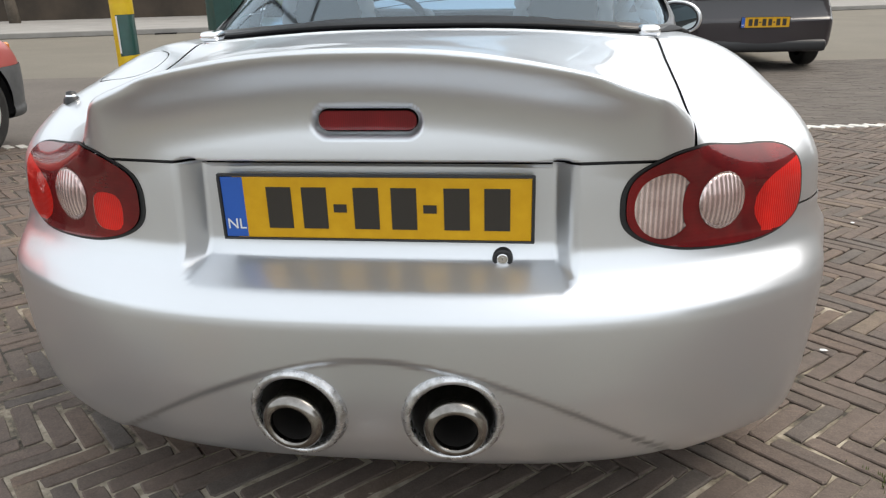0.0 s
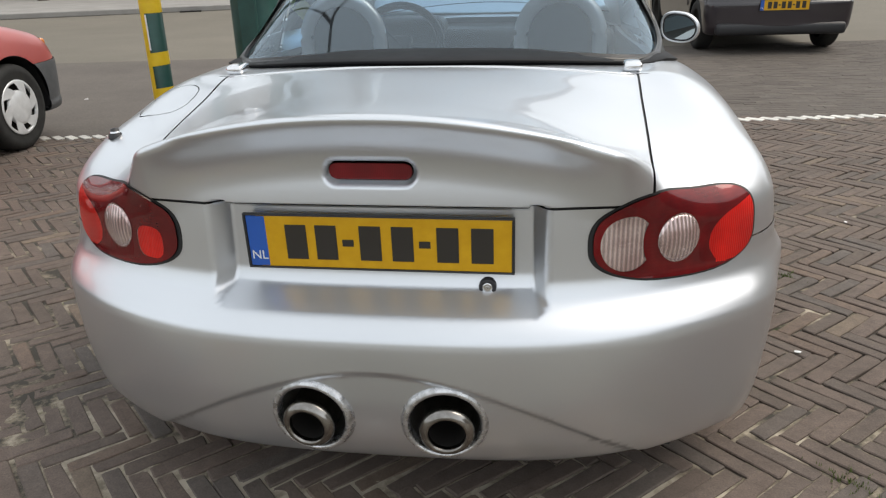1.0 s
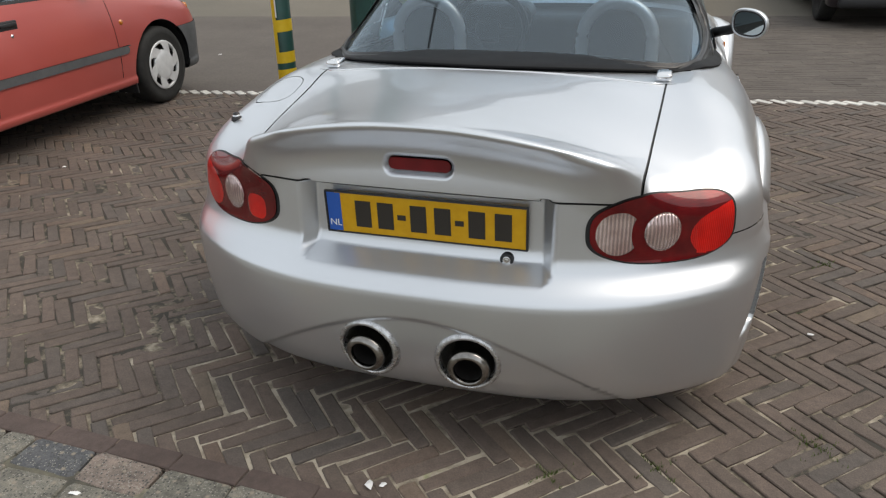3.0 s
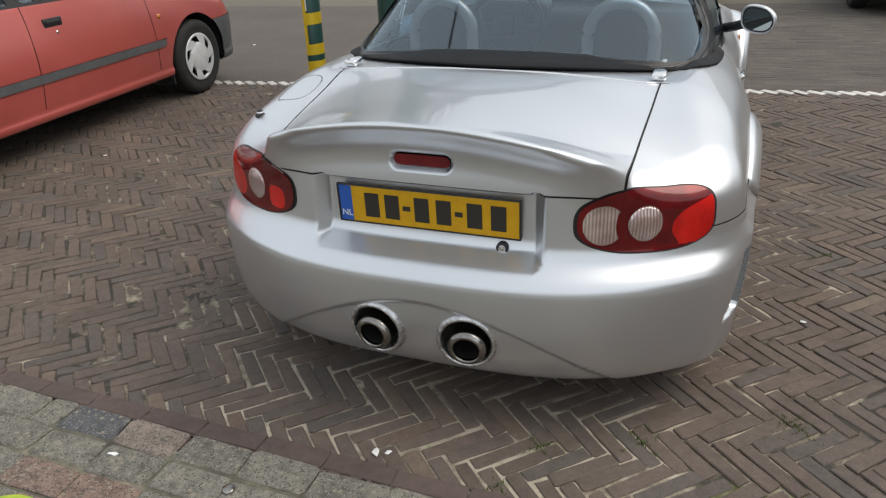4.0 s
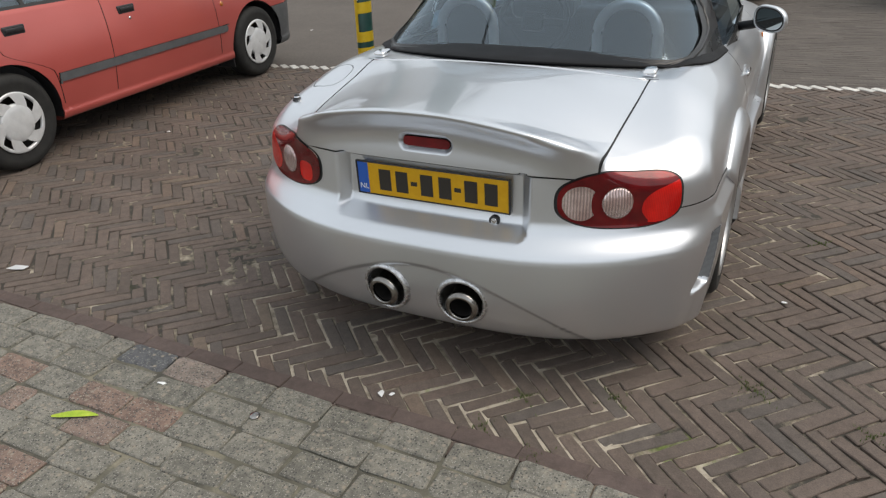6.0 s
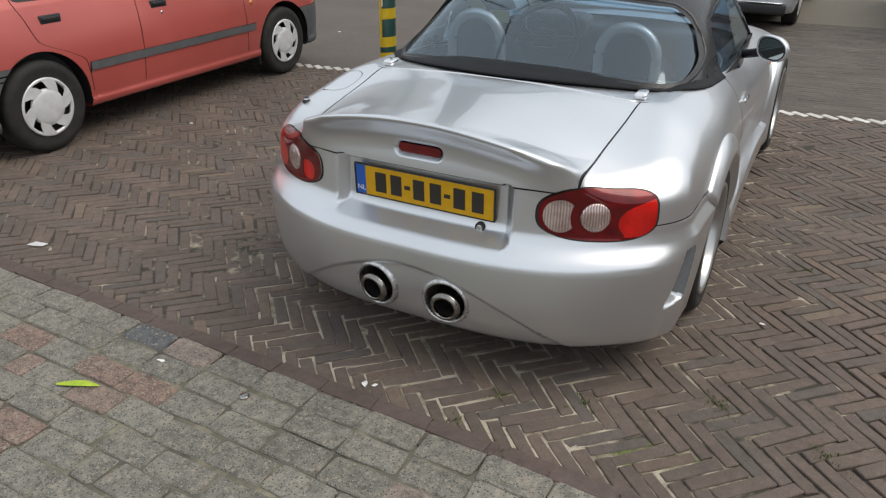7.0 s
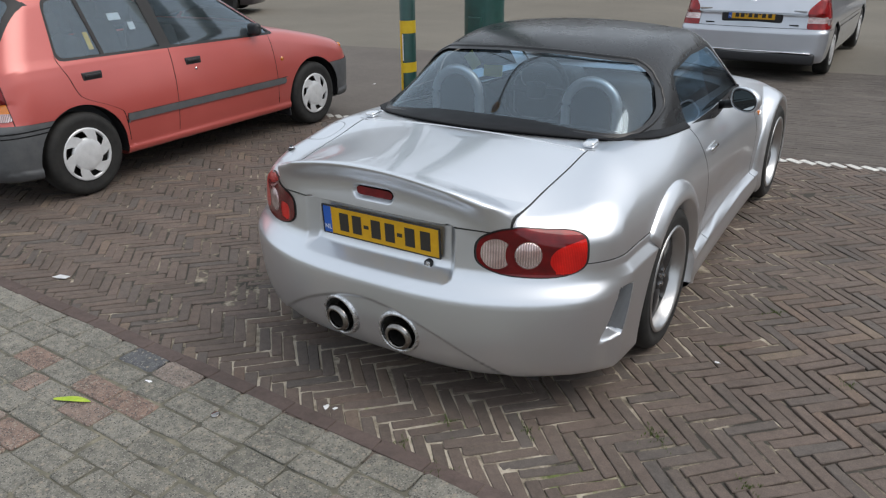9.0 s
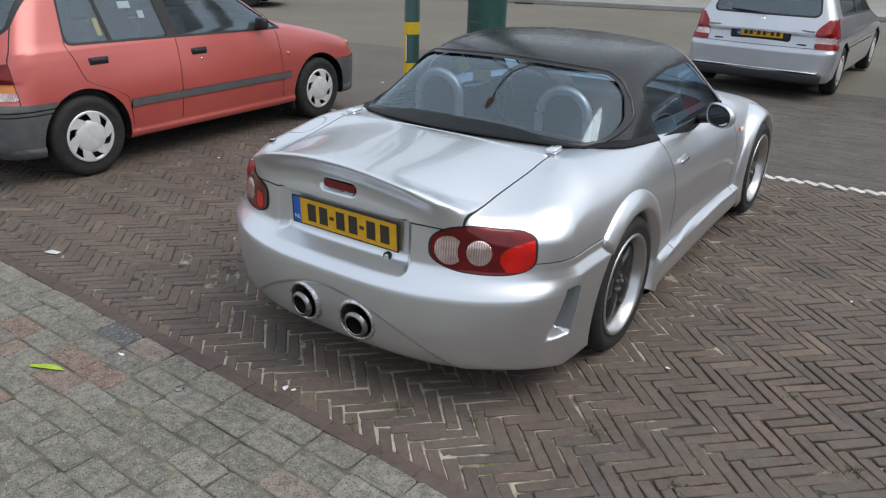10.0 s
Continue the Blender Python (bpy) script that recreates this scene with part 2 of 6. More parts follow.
def slab_material(name, low, high):
    """Worn concrete with pale and dark grains of aggregate."""
    m = brick_material(name, [(0.0, low), (0.5, tuple((p + q) / 2 for p, q in zip(low, high))), (1.0, high)], 0.38, 0.42)
    geo = node(m, "ShaderNodeNewGeometry")
    out = bsdf(m).inputs["Base Color"].links[0].from_socket
    for scale, size, colour, share in ((190.0, 0.30, (0.30, 0.285, 0.25), 0.70), (130.0, 0.34, (0.055, 0.055, 0.050), 0.66), (60.0, 0.30, (0.25, 0.215, 0.17), 0.80)):
        v = node(m, "ShaderNodeTexVoronoi", Scale=scale)
        link(m, geo.outputs["Position"], v.inputs["Vector"])
        near = node(m, "ShaderNodeMapRange", From_Min=size - 0.1, From_Max=size + 0.18, To_Min=1.0, To_Max=0.0)
        link(m, v.outputs["Distance"], near.inputs["Value"])
        some = node(m, "ShaderNodeMapRange", From_Min=share, From_Max=share + 0.02)
        split = node(m, "ShaderNodeSeparateColor")
        link(m, v.outputs["Color"], split.inputs[0])
        link(m, split.outputs[0], some.inputs["Value"])
        mul = m.node_tree.nodes.new("ShaderNodeMath")
        mul.operation = "MULTIPLY"
        link(m, near.outputs[0], mul.inputs[0])
        link(m, some.outputs[0], mul.inputs[1])
        mix = m.node_tree.nodes.new("ShaderNodeMix")
        mix.data_type = "RGBA"
        mix.inputs[7].default_value = (*colour, 1)
        link(m, mul.outputs[0], mix.inputs[0])
        link(m, out, mix.inputs[6])
        out = mix.outputs[2]
    link(m, out, bsdf(m).inputs["Base Color"])
    return m


SLAB = slab_material("paving_block", (0.152, 0.146, 0.126), (0.190, 0.182, 0.158))
SLAB_RED = slab_material("reddish_block", (0.190, 0.128, 0.104), (0.205, 0.172, 0.152))
SLAB_DARK = slab_material("dark_block", (0.092, 0.096, 0.104), (0.118, 0.121, 0.126))

JOINT = material("sandy_joint", (0.22, 0.19, 0.15), 0.95)
_co = node(JOINT, "ShaderNodeNewGeometry")
_n = node(JOINT, "ShaderNodeTexNoise", Scale=6.0, Detail=9.0, Roughness=0.72)
link(JOINT, _co.outputs["Position"], _n.inputs["Vector"])
_x = node(JOINT, "ShaderNodeSeparateXYZ")
link(JOINT, _co.outputs["Position"], _x.inputs[0])
_off = JOINT.node_tree.nodes.new("ShaderNodeMath")
_off.operation = "ABSOLUTE"
link(JOINT, _x.outputs["X"], _off.inputs[0])
_mr = node(JOINT, "ShaderNodeMapRange", From_Min=0.55, From_Max=1.25, To_Min=0.032, To_Max=-0.130)
link(JOINT, _off.outputs[0], _mr.inputs["Value"])
_ad = JOINT.node_tree.nodes.new("ShaderNodeMath")
_ad.operation = "ADD"
link(JOINT, _n.outputs["Fac"], _ad.inputs[0])
link(JOINT, _mr.outputs[0], _ad.inputs[1])
_r = ramp(JOINT, _ad.outputs[0], [(0.36, (0.045, 0.040, 0.033)), (0.45, (0.19, 0.16, 0.12)), (0.56, (0.40, 0.35, 0.28))])
_n2 = node(JOINT, "ShaderNodeTexNoise", Scale=1.7, Detail=5.0, Roughness=0.8)
link(JOINT, _co.outputs["Position"], _n2.inputs["Vector"])
_r2 = ramp(JOINT, _n2.outputs["Fac"], [(0.60, (1, 1, 1)), (0.68, (0.45, 0.65, 0.25))])
link(JOINT, multiply(JOINT, _r.outputs[0], _r2.outputs[0]), bsdf(JOINT).inputs["Base Color"])

PAVE_JOINT = material("dark_joint", (0.07, 0.065, 0.05), 0.95)
_g = node(PAVE_JOINT, "ShaderNodeNewGeometry")
_n = node(PAVE_JOINT, "ShaderNodeTexNoise", Scale=4.0, Detail=8.0, Roughness=0.75)
link(PAVE_JOINT, _g.outputs["Position"], _n.inputs["Vector"])
_r = ramp(PAVE_JOINT, _n.outputs["Fac"], [(0.36, (0.055, 0.052, 0.044)), (0.52, (0.120, 0.112, 0.085)), (0.66, (0.24, 0.215, 0.16))])
link(PAVE_JOINT, _r.outputs[0], bsdf(PAVE_JOINT).inputs["Base Color"])

ASPHALT = material("worn_asphalt", (0.10, 0.09, 0.08), 0.9)
_g = node(ASPHALT, "ShaderNodeNewGeometry")
_n = node(ASPHALT, "ShaderNodeTexNoise", Scale=0.35, Detail=8.0, Roughness=0.6)
link(ASPHALT, _g.outputs["Position"], _n.inputs["Vector"])
_r = ramp(ASPHALT, _n.outputs["Fac"], [(0.3, (0.120, 0.108, 0.088)), (0.7, (0.168, 0.150, 0.122))])
_f = node(ASPHALT, "ShaderNodeTexNoise", Scale=60.0, Detail=5.0, Roughness=0.7)
link(ASPHALT, _g.outputs["Position"], _f.inputs["Vector"])
_rf = ramp(ASPHALT, _f.outputs["Fac"], [(0.3, (0.8, 0.8, 0.8)), (0.7, (1.2, 1.2, 1.2))])
link(ASPHALT, multiply(ASPHALT, _r.outputs[0], _rf.outputs[0]), bsdf(ASPHALT).inputs["Base Color"])

ROAD_NEAR = material("dark_road", (0.10, 0.085, 0.075), 0.9)
_g = node(ROAD_NEAR, "ShaderNodeNewGeometry")
_n = node(ROAD_NEAR, "ShaderNodeTexNoise", Scale=0.8, Detail=9.0, Roughness=0.7)
link(ROAD_NEAR, _g.outputs["Position"], _n.inputs["Vector"])
_r = ramp(ROAD_NEAR, _n.outputs["Fac"], [(0.3, (0.085, 0.073, 0.064)), (0.7, (0.125, 0.108, 0.095))])
_f = node(ROAD_NEAR, "ShaderNodeTexNoise", Scale=70.0, Detail=5.0, Roughness=0.7)
link(ROAD_NEAR, _g.outputs["Position"], _f.inputs["Vector"])
_rf = ramp(ROAD_NEAR, _f.outputs["Fac"], [(0.3, (0.75, 0.75, 0.75)), (0.7, (1.25, 1.25, 1.25))])
link(ROAD_NEAR, multiply(ROAD_NEAR, _r.outputs[0], _rf.outputs[0]), bsdf(ROAD_NEAR).inputs["Base Color"])
KERB_STONE = material("pale_concrete", (0.26, 0.25, 0.24), 0.85)
vary(KERB_STONE, 1.5, [(0.3, (0.22, 0.21, 0.20)), (0.7, (0.29, 0.28, 0.265))], 8.0)
FAR_BRICK = material("dark_brick_wall", (0.06, 0.045, 0.035), 0.9)
vary(FAR_BRICK, 0.8, [(0.3, (0.035, 0.028, 0.022)), (0.7, (0.08, 0.06, 0.045))], 9.0)
# for the added walls out of view; pale to brighten reflections in the car
PALE_WALL = material("pale_wall", (0.3, 0.28, 0.26), 0.9)
vary(PALE_WALL, 0.7, [(0.3, (0.26, 0.24, 0.22)), (0.7, (0.34, 0.32, 0.29))], 8.0)
BARK = material("dark_bark", (0.09, 0.075, 0.06), 0.9)
vary(BARK, 6.0, [(0.3, (0.06, 0.05, 0.04)), (0.7, (0.12, 0.10, 0.08))])
LEAF = material("yellow_green_leaf", (0.30, 0.42, 0.03), 0.5)
vary(LEAF, 40.0, [(0.3, (0.22, 0.36, 0.02)), (0.7, (0.42, 0.50, 0.05))])
LEAF_DARK = material("weed_green", (0.07, 0.10, 0.02), 0.7)


# ---- mesh helpers ----
def mesh_object(name, verts, faces, mat, parent=None, label="", normals=None, smooth=True):
    me = bpy.data.meshes.new(name)
    me.from_pydata([tuple(map(float, v)) for v in verts], [], faces)
    if smooth:
        me.polygons.foreach_set("use_smooth", [True] * len(me.polygons))
    if normals is not None:
        me.normals_split_custom_set_from_vertices([tuple(map(float, n)) for n in normals])
    if mat:
        me.materials.append(mat)
    me.update()
    ob = new(name, me)
    if parent:
        ob.parent = parent
    if label:
        ob["label"] = label
    return ob


def part(name, bm, mat, parent, label="", smooth=False):
    me = bpy.data.meshes.new(name)
    bm.normal_update()
    bm.to_mesh(me)
    bm.free()
    if smooth:
        me.polygons.foreach_set("use_smooth", [True] * len(me.polygons))
    if mat:
        me.materials.append(mat)
    ob = new(name, me)
    if parent:
        ob.parent = parent
    if label:
        ob["label"] = label
    return ob


def thing(name, label, category, group="", at=None):
    ob = new(name)
    ob.empty_display_size = 0.1
    if at is not None:
        ob.matrix_basis = at
    return tagged(ob, label, category, group)


def box(lo, hi, bevel=0.0, segments=2):
    bm = bmesh.new()
    bmesh.ops.create_cube(bm, size=1.0)
    for v in bm.verts:
        v.co = Vector([lo[i] + (v.co[i] + 0.5) * (hi[i] - lo[i]) for i in range(3)])
    if bevel:
        bmesh.ops.bevel(bm, geom=bm.edges[:], offset=bevel, segments=segments, profile=0.5, affect="EDGES")
    return bm


def lathe(profile, axis="x", steps=48, centre=(0, 0, 0), closed=False):
    """Turns a profile of (along, radius) round an axis through the centre."""
    bm = bmesh.new()
    rings = []
    for along, r in profile:
        ring = []
        for i in range(steps):
            a = 2 * math.pi * i / steps
            c, s = r * math.cos(a), r * math.sin(a)
            p = {"x": (along, c, s), "y": (c, along, s), "z": (c, s, along)}[axis]
            ring.append(bm.verts.new(Vector(p) + Vector(centre)))
        rings.append(ring)
    pairs = list(zip(rings, rings[1:])) + ([(rings[-1], rings[0])] if closed else [])
    for a, b in pairs:
        for i in range(steps):
            j = (i + 1) % steps
            bm.faces.new((a[i], a[j], b[j], b[i]))
    bmesh.ops.remove_doubles(bm, verts=bm.verts[:], dist=1e-6)
    bmesh.ops.recalc_face_normals(bm, faces=bm.faces[:])
    return bm


def tube(points, radius, steps=10, closed=False):
    """A round bar along a line of points."""
    pts = [Vector(p) for p in points]
    bm = bmesh.new()
    rings, n = [], len(pts)
    for i, p in enumerate(pts):
        a = pts[(i - 1) % n] if (i or closed) else p
        b = pts[(i + 1) % n] if (i < n - 1 or closed) else p
        t = (b - a).normalized()
        side = t.cross(Vector((0, 0, 1)))
        if side.length < 0.1:
            side = t.cross(Vector((0, 1, 0)))
        side.normalize()
        up = side.cross(t)
        rad = radius(i / (n - 1)) if callable(radius) else radius
        rings.append([bm.verts.new(p + rad * (math.cos(2 * math.pi * k / steps) * side + math.sin(2 * math.pi * k / steps) * up)) for k in range(steps)])
    for a, b in list(zip(rings, rings[1:])) + ([(rings[-1], rings[0])] if closed else []):
        for k in range(steps):
            bm.faces.new((a[k], a[(k + 1) % steps], b[(k + 1) % steps], b[k]))
    if not closed:
        bm.faces.new(rings[0][::-1])
        bm.faces.new(rings[-1])
    bmesh.ops.recalc_face_normals(bm, faces=bm.faces[:])
    return bm


def merge(*parts):
    """Joins bmeshes into the first."""
    first = parts[0]
    for other in parts[1:]:
        me = bpy.data.meshes.new("joined")
        other.to_mesh(me)
        other.free()
        first.from_mesh(me)
        bpy.data.meshes.remove(me)
    return first


def moved(bm, m):
    bm.transform(m)
    return bm


# ---- smooth forms: a solid is a function of x, y, z, below 0 inside ----
def smax(a, b, k):
    h = np.maximum(k - np.abs(a - b), 0) / k
    return np.maximum(a, b) + h * h * k * 0.25


def smin(a, b, k):
    return -smax(-a, -b, k)


def step(x, lo, hi):
    t = np.clip((x - lo) / (hi - lo), 0, 1)
    return t * t * (3 - 2 * t)


def curve(x, *knots):
    """A smooth line through knots (x, value) by cubic Hermite pieces."""
    xs, vs = np.array([k[0] for k in knots]), np.array([k[1] for k in knots])
    d = np.diff(vs) / np.diff(xs)
    m = np.r_[d[0], np.where(d[1:] * d[:-1] > 0, 2 * d[1:] * d[:-1] / np.where(np.abs(d[1:] + d[:-1]) < 1e-9, 1, d[1:] + d[:-1]), 0), d[-1]]
    x = np.clip(x, xs[0], xs[-1])
    i = np.clip(np.searchsorted(xs, x) - 1, 0, len(xs) - 2)
    w = xs[i + 1] - xs[i]
    t = (x - xs[i]) / w
    return (vs[i] * (1 + 2 * t) * (1 - t) ** 2 + m[i] * w * t * (1 - t) ** 2 + vs[i + 1] * t * t * (3 - 2 * t) + m[i + 1] * w * t * t * (t - 1))


def graded(lo, hi, *zones):
    """Steps from lo to hi; zones of (start, end, size), else 0.05."""
    out, x = [lo], lo
    while x < hi - 1e-6:
        size = min([s for a, b, s in zones if a - 1e-6 <= x < b - 1e-6] or [0.05])
        x = min(hi, x + size)
        out.append(x)
    if out[-1] - out[-2] < 1e-3:
        out.pop(-2)
    return np.array(out)


def pieces(count, faces):
    """Splits faces into connected pieces: lists of (vertex numbers, faces)."""
    root = list(range(count))

    def find(i):
        while root[i] != i:
            root[i] = root[root[i]]
            i = root[i]
        return i

    for f in faces:
        for b in f[1:]:
            root[find(f[0])] = find(b)
    groups = {}
    for f in faces:
        groups.setdefault(find(f[0]), []).append(f)
    out = []
    for fs in groups.values():
        if len(fs) < 6:
            continue
        ids = sorted({i for f in fs for i in f})
        at = {v: i for i, v in enumerate(ids)}
        out.append((ids, [[at[i] for i in f] for f in fs]))
    return out


class Skin:
    """The surface of a solid, meshed from a box round it towards a box inside it, and cut along lines."""

    def __init__(self, solid, xs, ys, zs, inner, bottom=False):
        self.solid = solid
        index, verts, faces = {}, [], []
        nx, ny, nz = len(xs) - 1, len(ys) - 1, len(zs) - 1

        def vertex(i, j, k):
            key = (i, j, k)
            if key not in index:
                index[key] = len(verts)
                verts.append((xs[i], ys[j], zs[k]))
            return index[key]

        for i in range(nx):
            for k in range(nz):
                for j, flip in ((0, False), (ny, True)):
                    q = [vertex(i, j, k), vertex(i + 1, j, k), vertex(i + 1, j, k + 1), vertex(i, j, k + 1)]
                    faces.append(q[::-1] if flip else q)
        for j in range(ny):
            for k in range(nz):
                for i, flip in ((0, True), (nx, False)):
                    q = [vertex(i, j, k), vertex(i, j + 1, k), vertex(i, j + 1, k + 1), vertex(i, j, k + 1)]
                    faces.append(q[::-1] if flip else q)
        for i in range(nx):
            for j in range(ny):
                for k, flip in ((nz, False),) + (((0, True),) if bottom else ()):
                    q = [vertex(i, j, k), vertex(i + 1, j, k), vertex(i + 1, j + 1, k), vertex(i, j + 1, k)]
                    faces.append(q[::-1] if flip else q)
        p = np.array(verts)
        lo, hi = np.array(inner[0]), np.array(inner[1])
        span_lo, span_hi = np.array([xs[0], ys[0], zs[0]]), np.array([xs[-1], ys[-1], zs[-1]])
        o = lo + (p - span_lo) / (span_hi - span_lo) * (hi - lo)
        near, far = np.zeros(len(p)), np.full(len(p), 1.15)
        for _ in range(34):
            mid = (near + far) / 2
            inside = self.value(o + mid[:, None] * (p - o)) < 0
            near, far = np.where(inside, mid, near), np.where(inside, far, mid)
        self.verts, self.faces = o + near[:, None] * (p - o), faces

    def value(self, p):
        return self.solid(p[:, 0], p[:, 1], p[:, 2])

    def cut(self, line):
        """Cuts every face along line(x, y, z) = 0."""
        f = line(*self.verts.T)
        f = np.where(np.abs(f) < 1e-5, 1e-5, f)
        extra, index, out = [], {}, []
        pos = f > 0
        for face in self.faces:
            s = [pos[v] for v in face]
            if all(s) or not any(s):
                out.append(face)
                continue
            sides = ([], [])
            for a, b in zip(face, face[1:] + face[:1]):
                sides[int(pos[a])].append(a)
                if pos[a] != pos[b]:
                    key = (min(a, b), max(a, b))
                    if key not in index:
                        index[key] = len(self.verts) + len(extra)
                        t = f[a] / (f[a] - f[b])
                        extra.append(self.verts[a] * (1 - t) + self.verts[b] * t)
                    sides[0].append(index[key])
                    sides[1].append(index[key])
            out += [q for q in sides if len(q) > 2]
        if extra:
            self.verts = np.vstack([self.verts, extra])
        self.faces = out

    def normals(self):
        e = 0.004
        g = np.stack([self.value(self.verts + e * d) - self.value(self.verts - e * d) for d in np.eye(3)], 1)
        return g / np.maximum(np.linalg.norm(g, axis=1), 1e-9)[:, None]

    def sort(self, choose):
        """The name of the panel of every face, from choose(x, y, z) of the faces' middles."""
        c = np.array([self.verts[f].mean(0) for f in self.faces])
        return choose(*c.T)

    def panels(self, names, makers, parent, offsets=None, flat=()):
        """One mesh for each panel name: makers[name] = (object name, material, label)."""
        n = self.normals()
        made = {}
        for name in makers:
            which = [f for f, m in zip(self.faces, names) if m == name]
            if not which:
                continue
            used = sorted({v for f in which for v in f})
            at = {v: i for i, v in enumerate(used)}
            off = (offsets or {}).get(name, 0.0)
            v = self.verts[used] + off * n[used]
            ob_name, mat, label = makers[name]
            local = [[at[x] for x in f] for f in which]
            if name == "gap":
                for ids, faces in pieces(len(v), local):
                    made[name] = mesh_object(ob_name, v[ids], faces, mat, parent, label, n[used][ids])
                continue
            made[name] = mesh_object(ob_name, v, local, mat, parent, label, None if name in flat else n[used])
        return made


# ---- the silver roadster (rear plate at y = 0, nose towards +y) ----
REAR_WHEEL, FRONT_WHEEL, WHEEL_Z = 0.86, 3.125, 0.300
SEAM_Z = 0.603          # where the bumper meets the fender


def lid_fall(x):
    return 0.27 * np.tanh((x * x / 0.33) ** 1.3)


def vent_edge(z):
    return 0.322 + 0.2 * (z - 0.305)


def roadster_solid(x, y, z):
    ax = np.abs(x)
    # deck and bonnet
    crown = curve(y, (-0.1, 0.85), (0.08, 0.78), (0.15, 0.69), (0.25, 0.55), (0.45, 0.34), (0.66, 0.14), (1.2, 0.15), (2.6, 0.14), (3.8, 0.25))
    height = curve(y, (-0.2, 0.905), (0.0, 0.898), (0.25, 0.890), (0.7, 0.886), (1.2, 0.878), (2.0, 0.868), (2.6, 0.86), (3.2, 0.78), (3.9, 0.60))
    ridge = 0.014 * step(ax, 0.50, 0.68) * step(y, 0.1, 0.6) * step(y, 2.1, 0.9)
    lid = height - crown * lid_fall(x) + ridge
    # the spoiler stands on the rear edge of the lid; its top is a shelf with a crease in front towards the ends
    crest, edge_y = 0.904 - 0.31 * x * x, -0.100 + 0.55 * ax ** 3
    front_y = edge_y + 0.03 + 0.40 * np.maximum(ax - 0.08, 0)
    shelf = np.clip((front_y - y) / (front_y - edge_y), 0, 1.1) ** 1.15
    lid_rear = 0.9015 - 0.84 * lid_fall(x)
    top = z - (lid + np.maximum(crest - lid_rear, 0.002) * shelf * (1 - np.minimum(np.maximum(ax - 0.40, 0) / 0.16, 1) ** 2) * step(ax, 0.526, 0.506))
    # flanks
    wide = curve(y, (-0.2, 0.805), (0.4, 0.814), (0.9, 0.835), (1.5, 0.815), (2.4, 0.800), (3.1, 0.800), (3.9, 0.75))
    haunch = step(y, 2.1, 0.9)
    above = np.maximum(z - 0.5, 0)
    fall = np.where(z > 0.5, 0.115 * (above / 0.27) ** 2 * (1 - haunch) + 0.10 * (above / 0.32) ** 3.4 * haunch, 0.03 * (np.maximum(0.5 - z, 0) / 0.35) ** 2)
    skirt = (0.040 * step(z, 0.292, 0.262) + 0.012 * step(z, 0.26, 0.17)) * step(y, 1.10, 1.19) * step(y, 2.9, 2.7)
    scoop = 0.016 * step(z, 0.22, 0.34) * step(z, 0.66, 0.45) * step(y, 1.3, 1.9) * step(y, 2.9, 2.3)
    side = ax - (wide - fall + skirt - scoop)
    bumper_side = (0.003 + 0.021 * step(y, 0.24, 0.35)) * np.clip((0.574 - z) / 0.040, 0, 1) * step(y, 0.80, 0.62) + 0.004 * np.clip((SEAM_Z - z) / 0.004, 0, 1) * step(y, 0.86, 0.80) * step(ax, 0.50, 0.56)
    vent_end = vent_edge(z)
    vent_start = vent_end - 0.13 + 0.32 * (z - 0.305)
    vent = 0.070 * np.clip((y - vent_start) / (vent_end - 0.012 - vent_start), 0, 1) ** 0.75 * step(y, vent_end, vent_end - 0.011) * step(z, 0.298, 0.318) * step(z, 0.497, 0.487)
    side = side - bumper_side + vent
    # tail
    zl = z + 0.911 - crest
    cheek = step(ax, 0.32, 0.480)
    lip = (0.100 * (1 - cheek) * np.clip((zl - 0.775) / 0.128, 0, 1.06) ** 2.2 + 0.066 * cheek * np.clip((zl - 0.745) / 0.155, 0, 1.05) ** 1.3) * step(ax, 0.54, 0.44)
    profile = curve(z, (0.10, -0.005), (0.17, -0.050), (0.25, -0.083), (0.36, -0.101), (0.461, -0.107), (0.481, -0.104), (0.496, -0.094), (0.545, -0.046), (0.58, -0.034), (0.72, -0.028), (0.80, -0.018), (1.0, 0.02))
    arch = 0.208 + 0.205 * (1 - np.minimum(ax / 0.49, 1.2) ** 1.8)
    inset = 0.011 * step(z, arch + 0.004, arch - 0.012)
    rim_x, rim_z = ax - 0.300, 0.548 - z
    rim = np.hypot(np.maximum(rim_x, 0), np.maximum(rim_z, 0)) + np.minimum(np.maximum(rim_x, rim_z), 0) - 0.032
    recess = 0.046 * np.clip(-rim / 0.034, 0, 1) * step(z, 0.7195, 0.7135)
    rear = profile + inset + recess - lip + 0.55 * ax ** 3 - y
    pocket = np.hypot(np.maximum(ax - 0.062, 0), (z - 0.786) * 1.0) - 0.024
    rear = rear + 0.014 * step(pocket, 0.005, -0.005)
    front = y - (3.83 - 0.55 * ax ** 2.6 - 0.35 * np.maximum(z - 0.45, 0) ** 1.5)
    d = smax(side, top, 0.11 - 0.02 * haunch)
    d = smax(d, rear, 0.024 + 0.024 * step(z, 0.80, 0.85) + (0.065 + 0.09 * step(z, 0.66, 0.77)) * step(ax, 0.44, 0.74))
    d = smax(d, front, 0.2)
    under = curve(y, (-0.1, 0.173), (0.55, 0.125), (1.2, 0.13), (3.9, 0.15)) + 0.03 * step(ax, 0.4, 0.8) * step(y, 0.45, 0.1) - z
    return smax(d, under, 0.03)


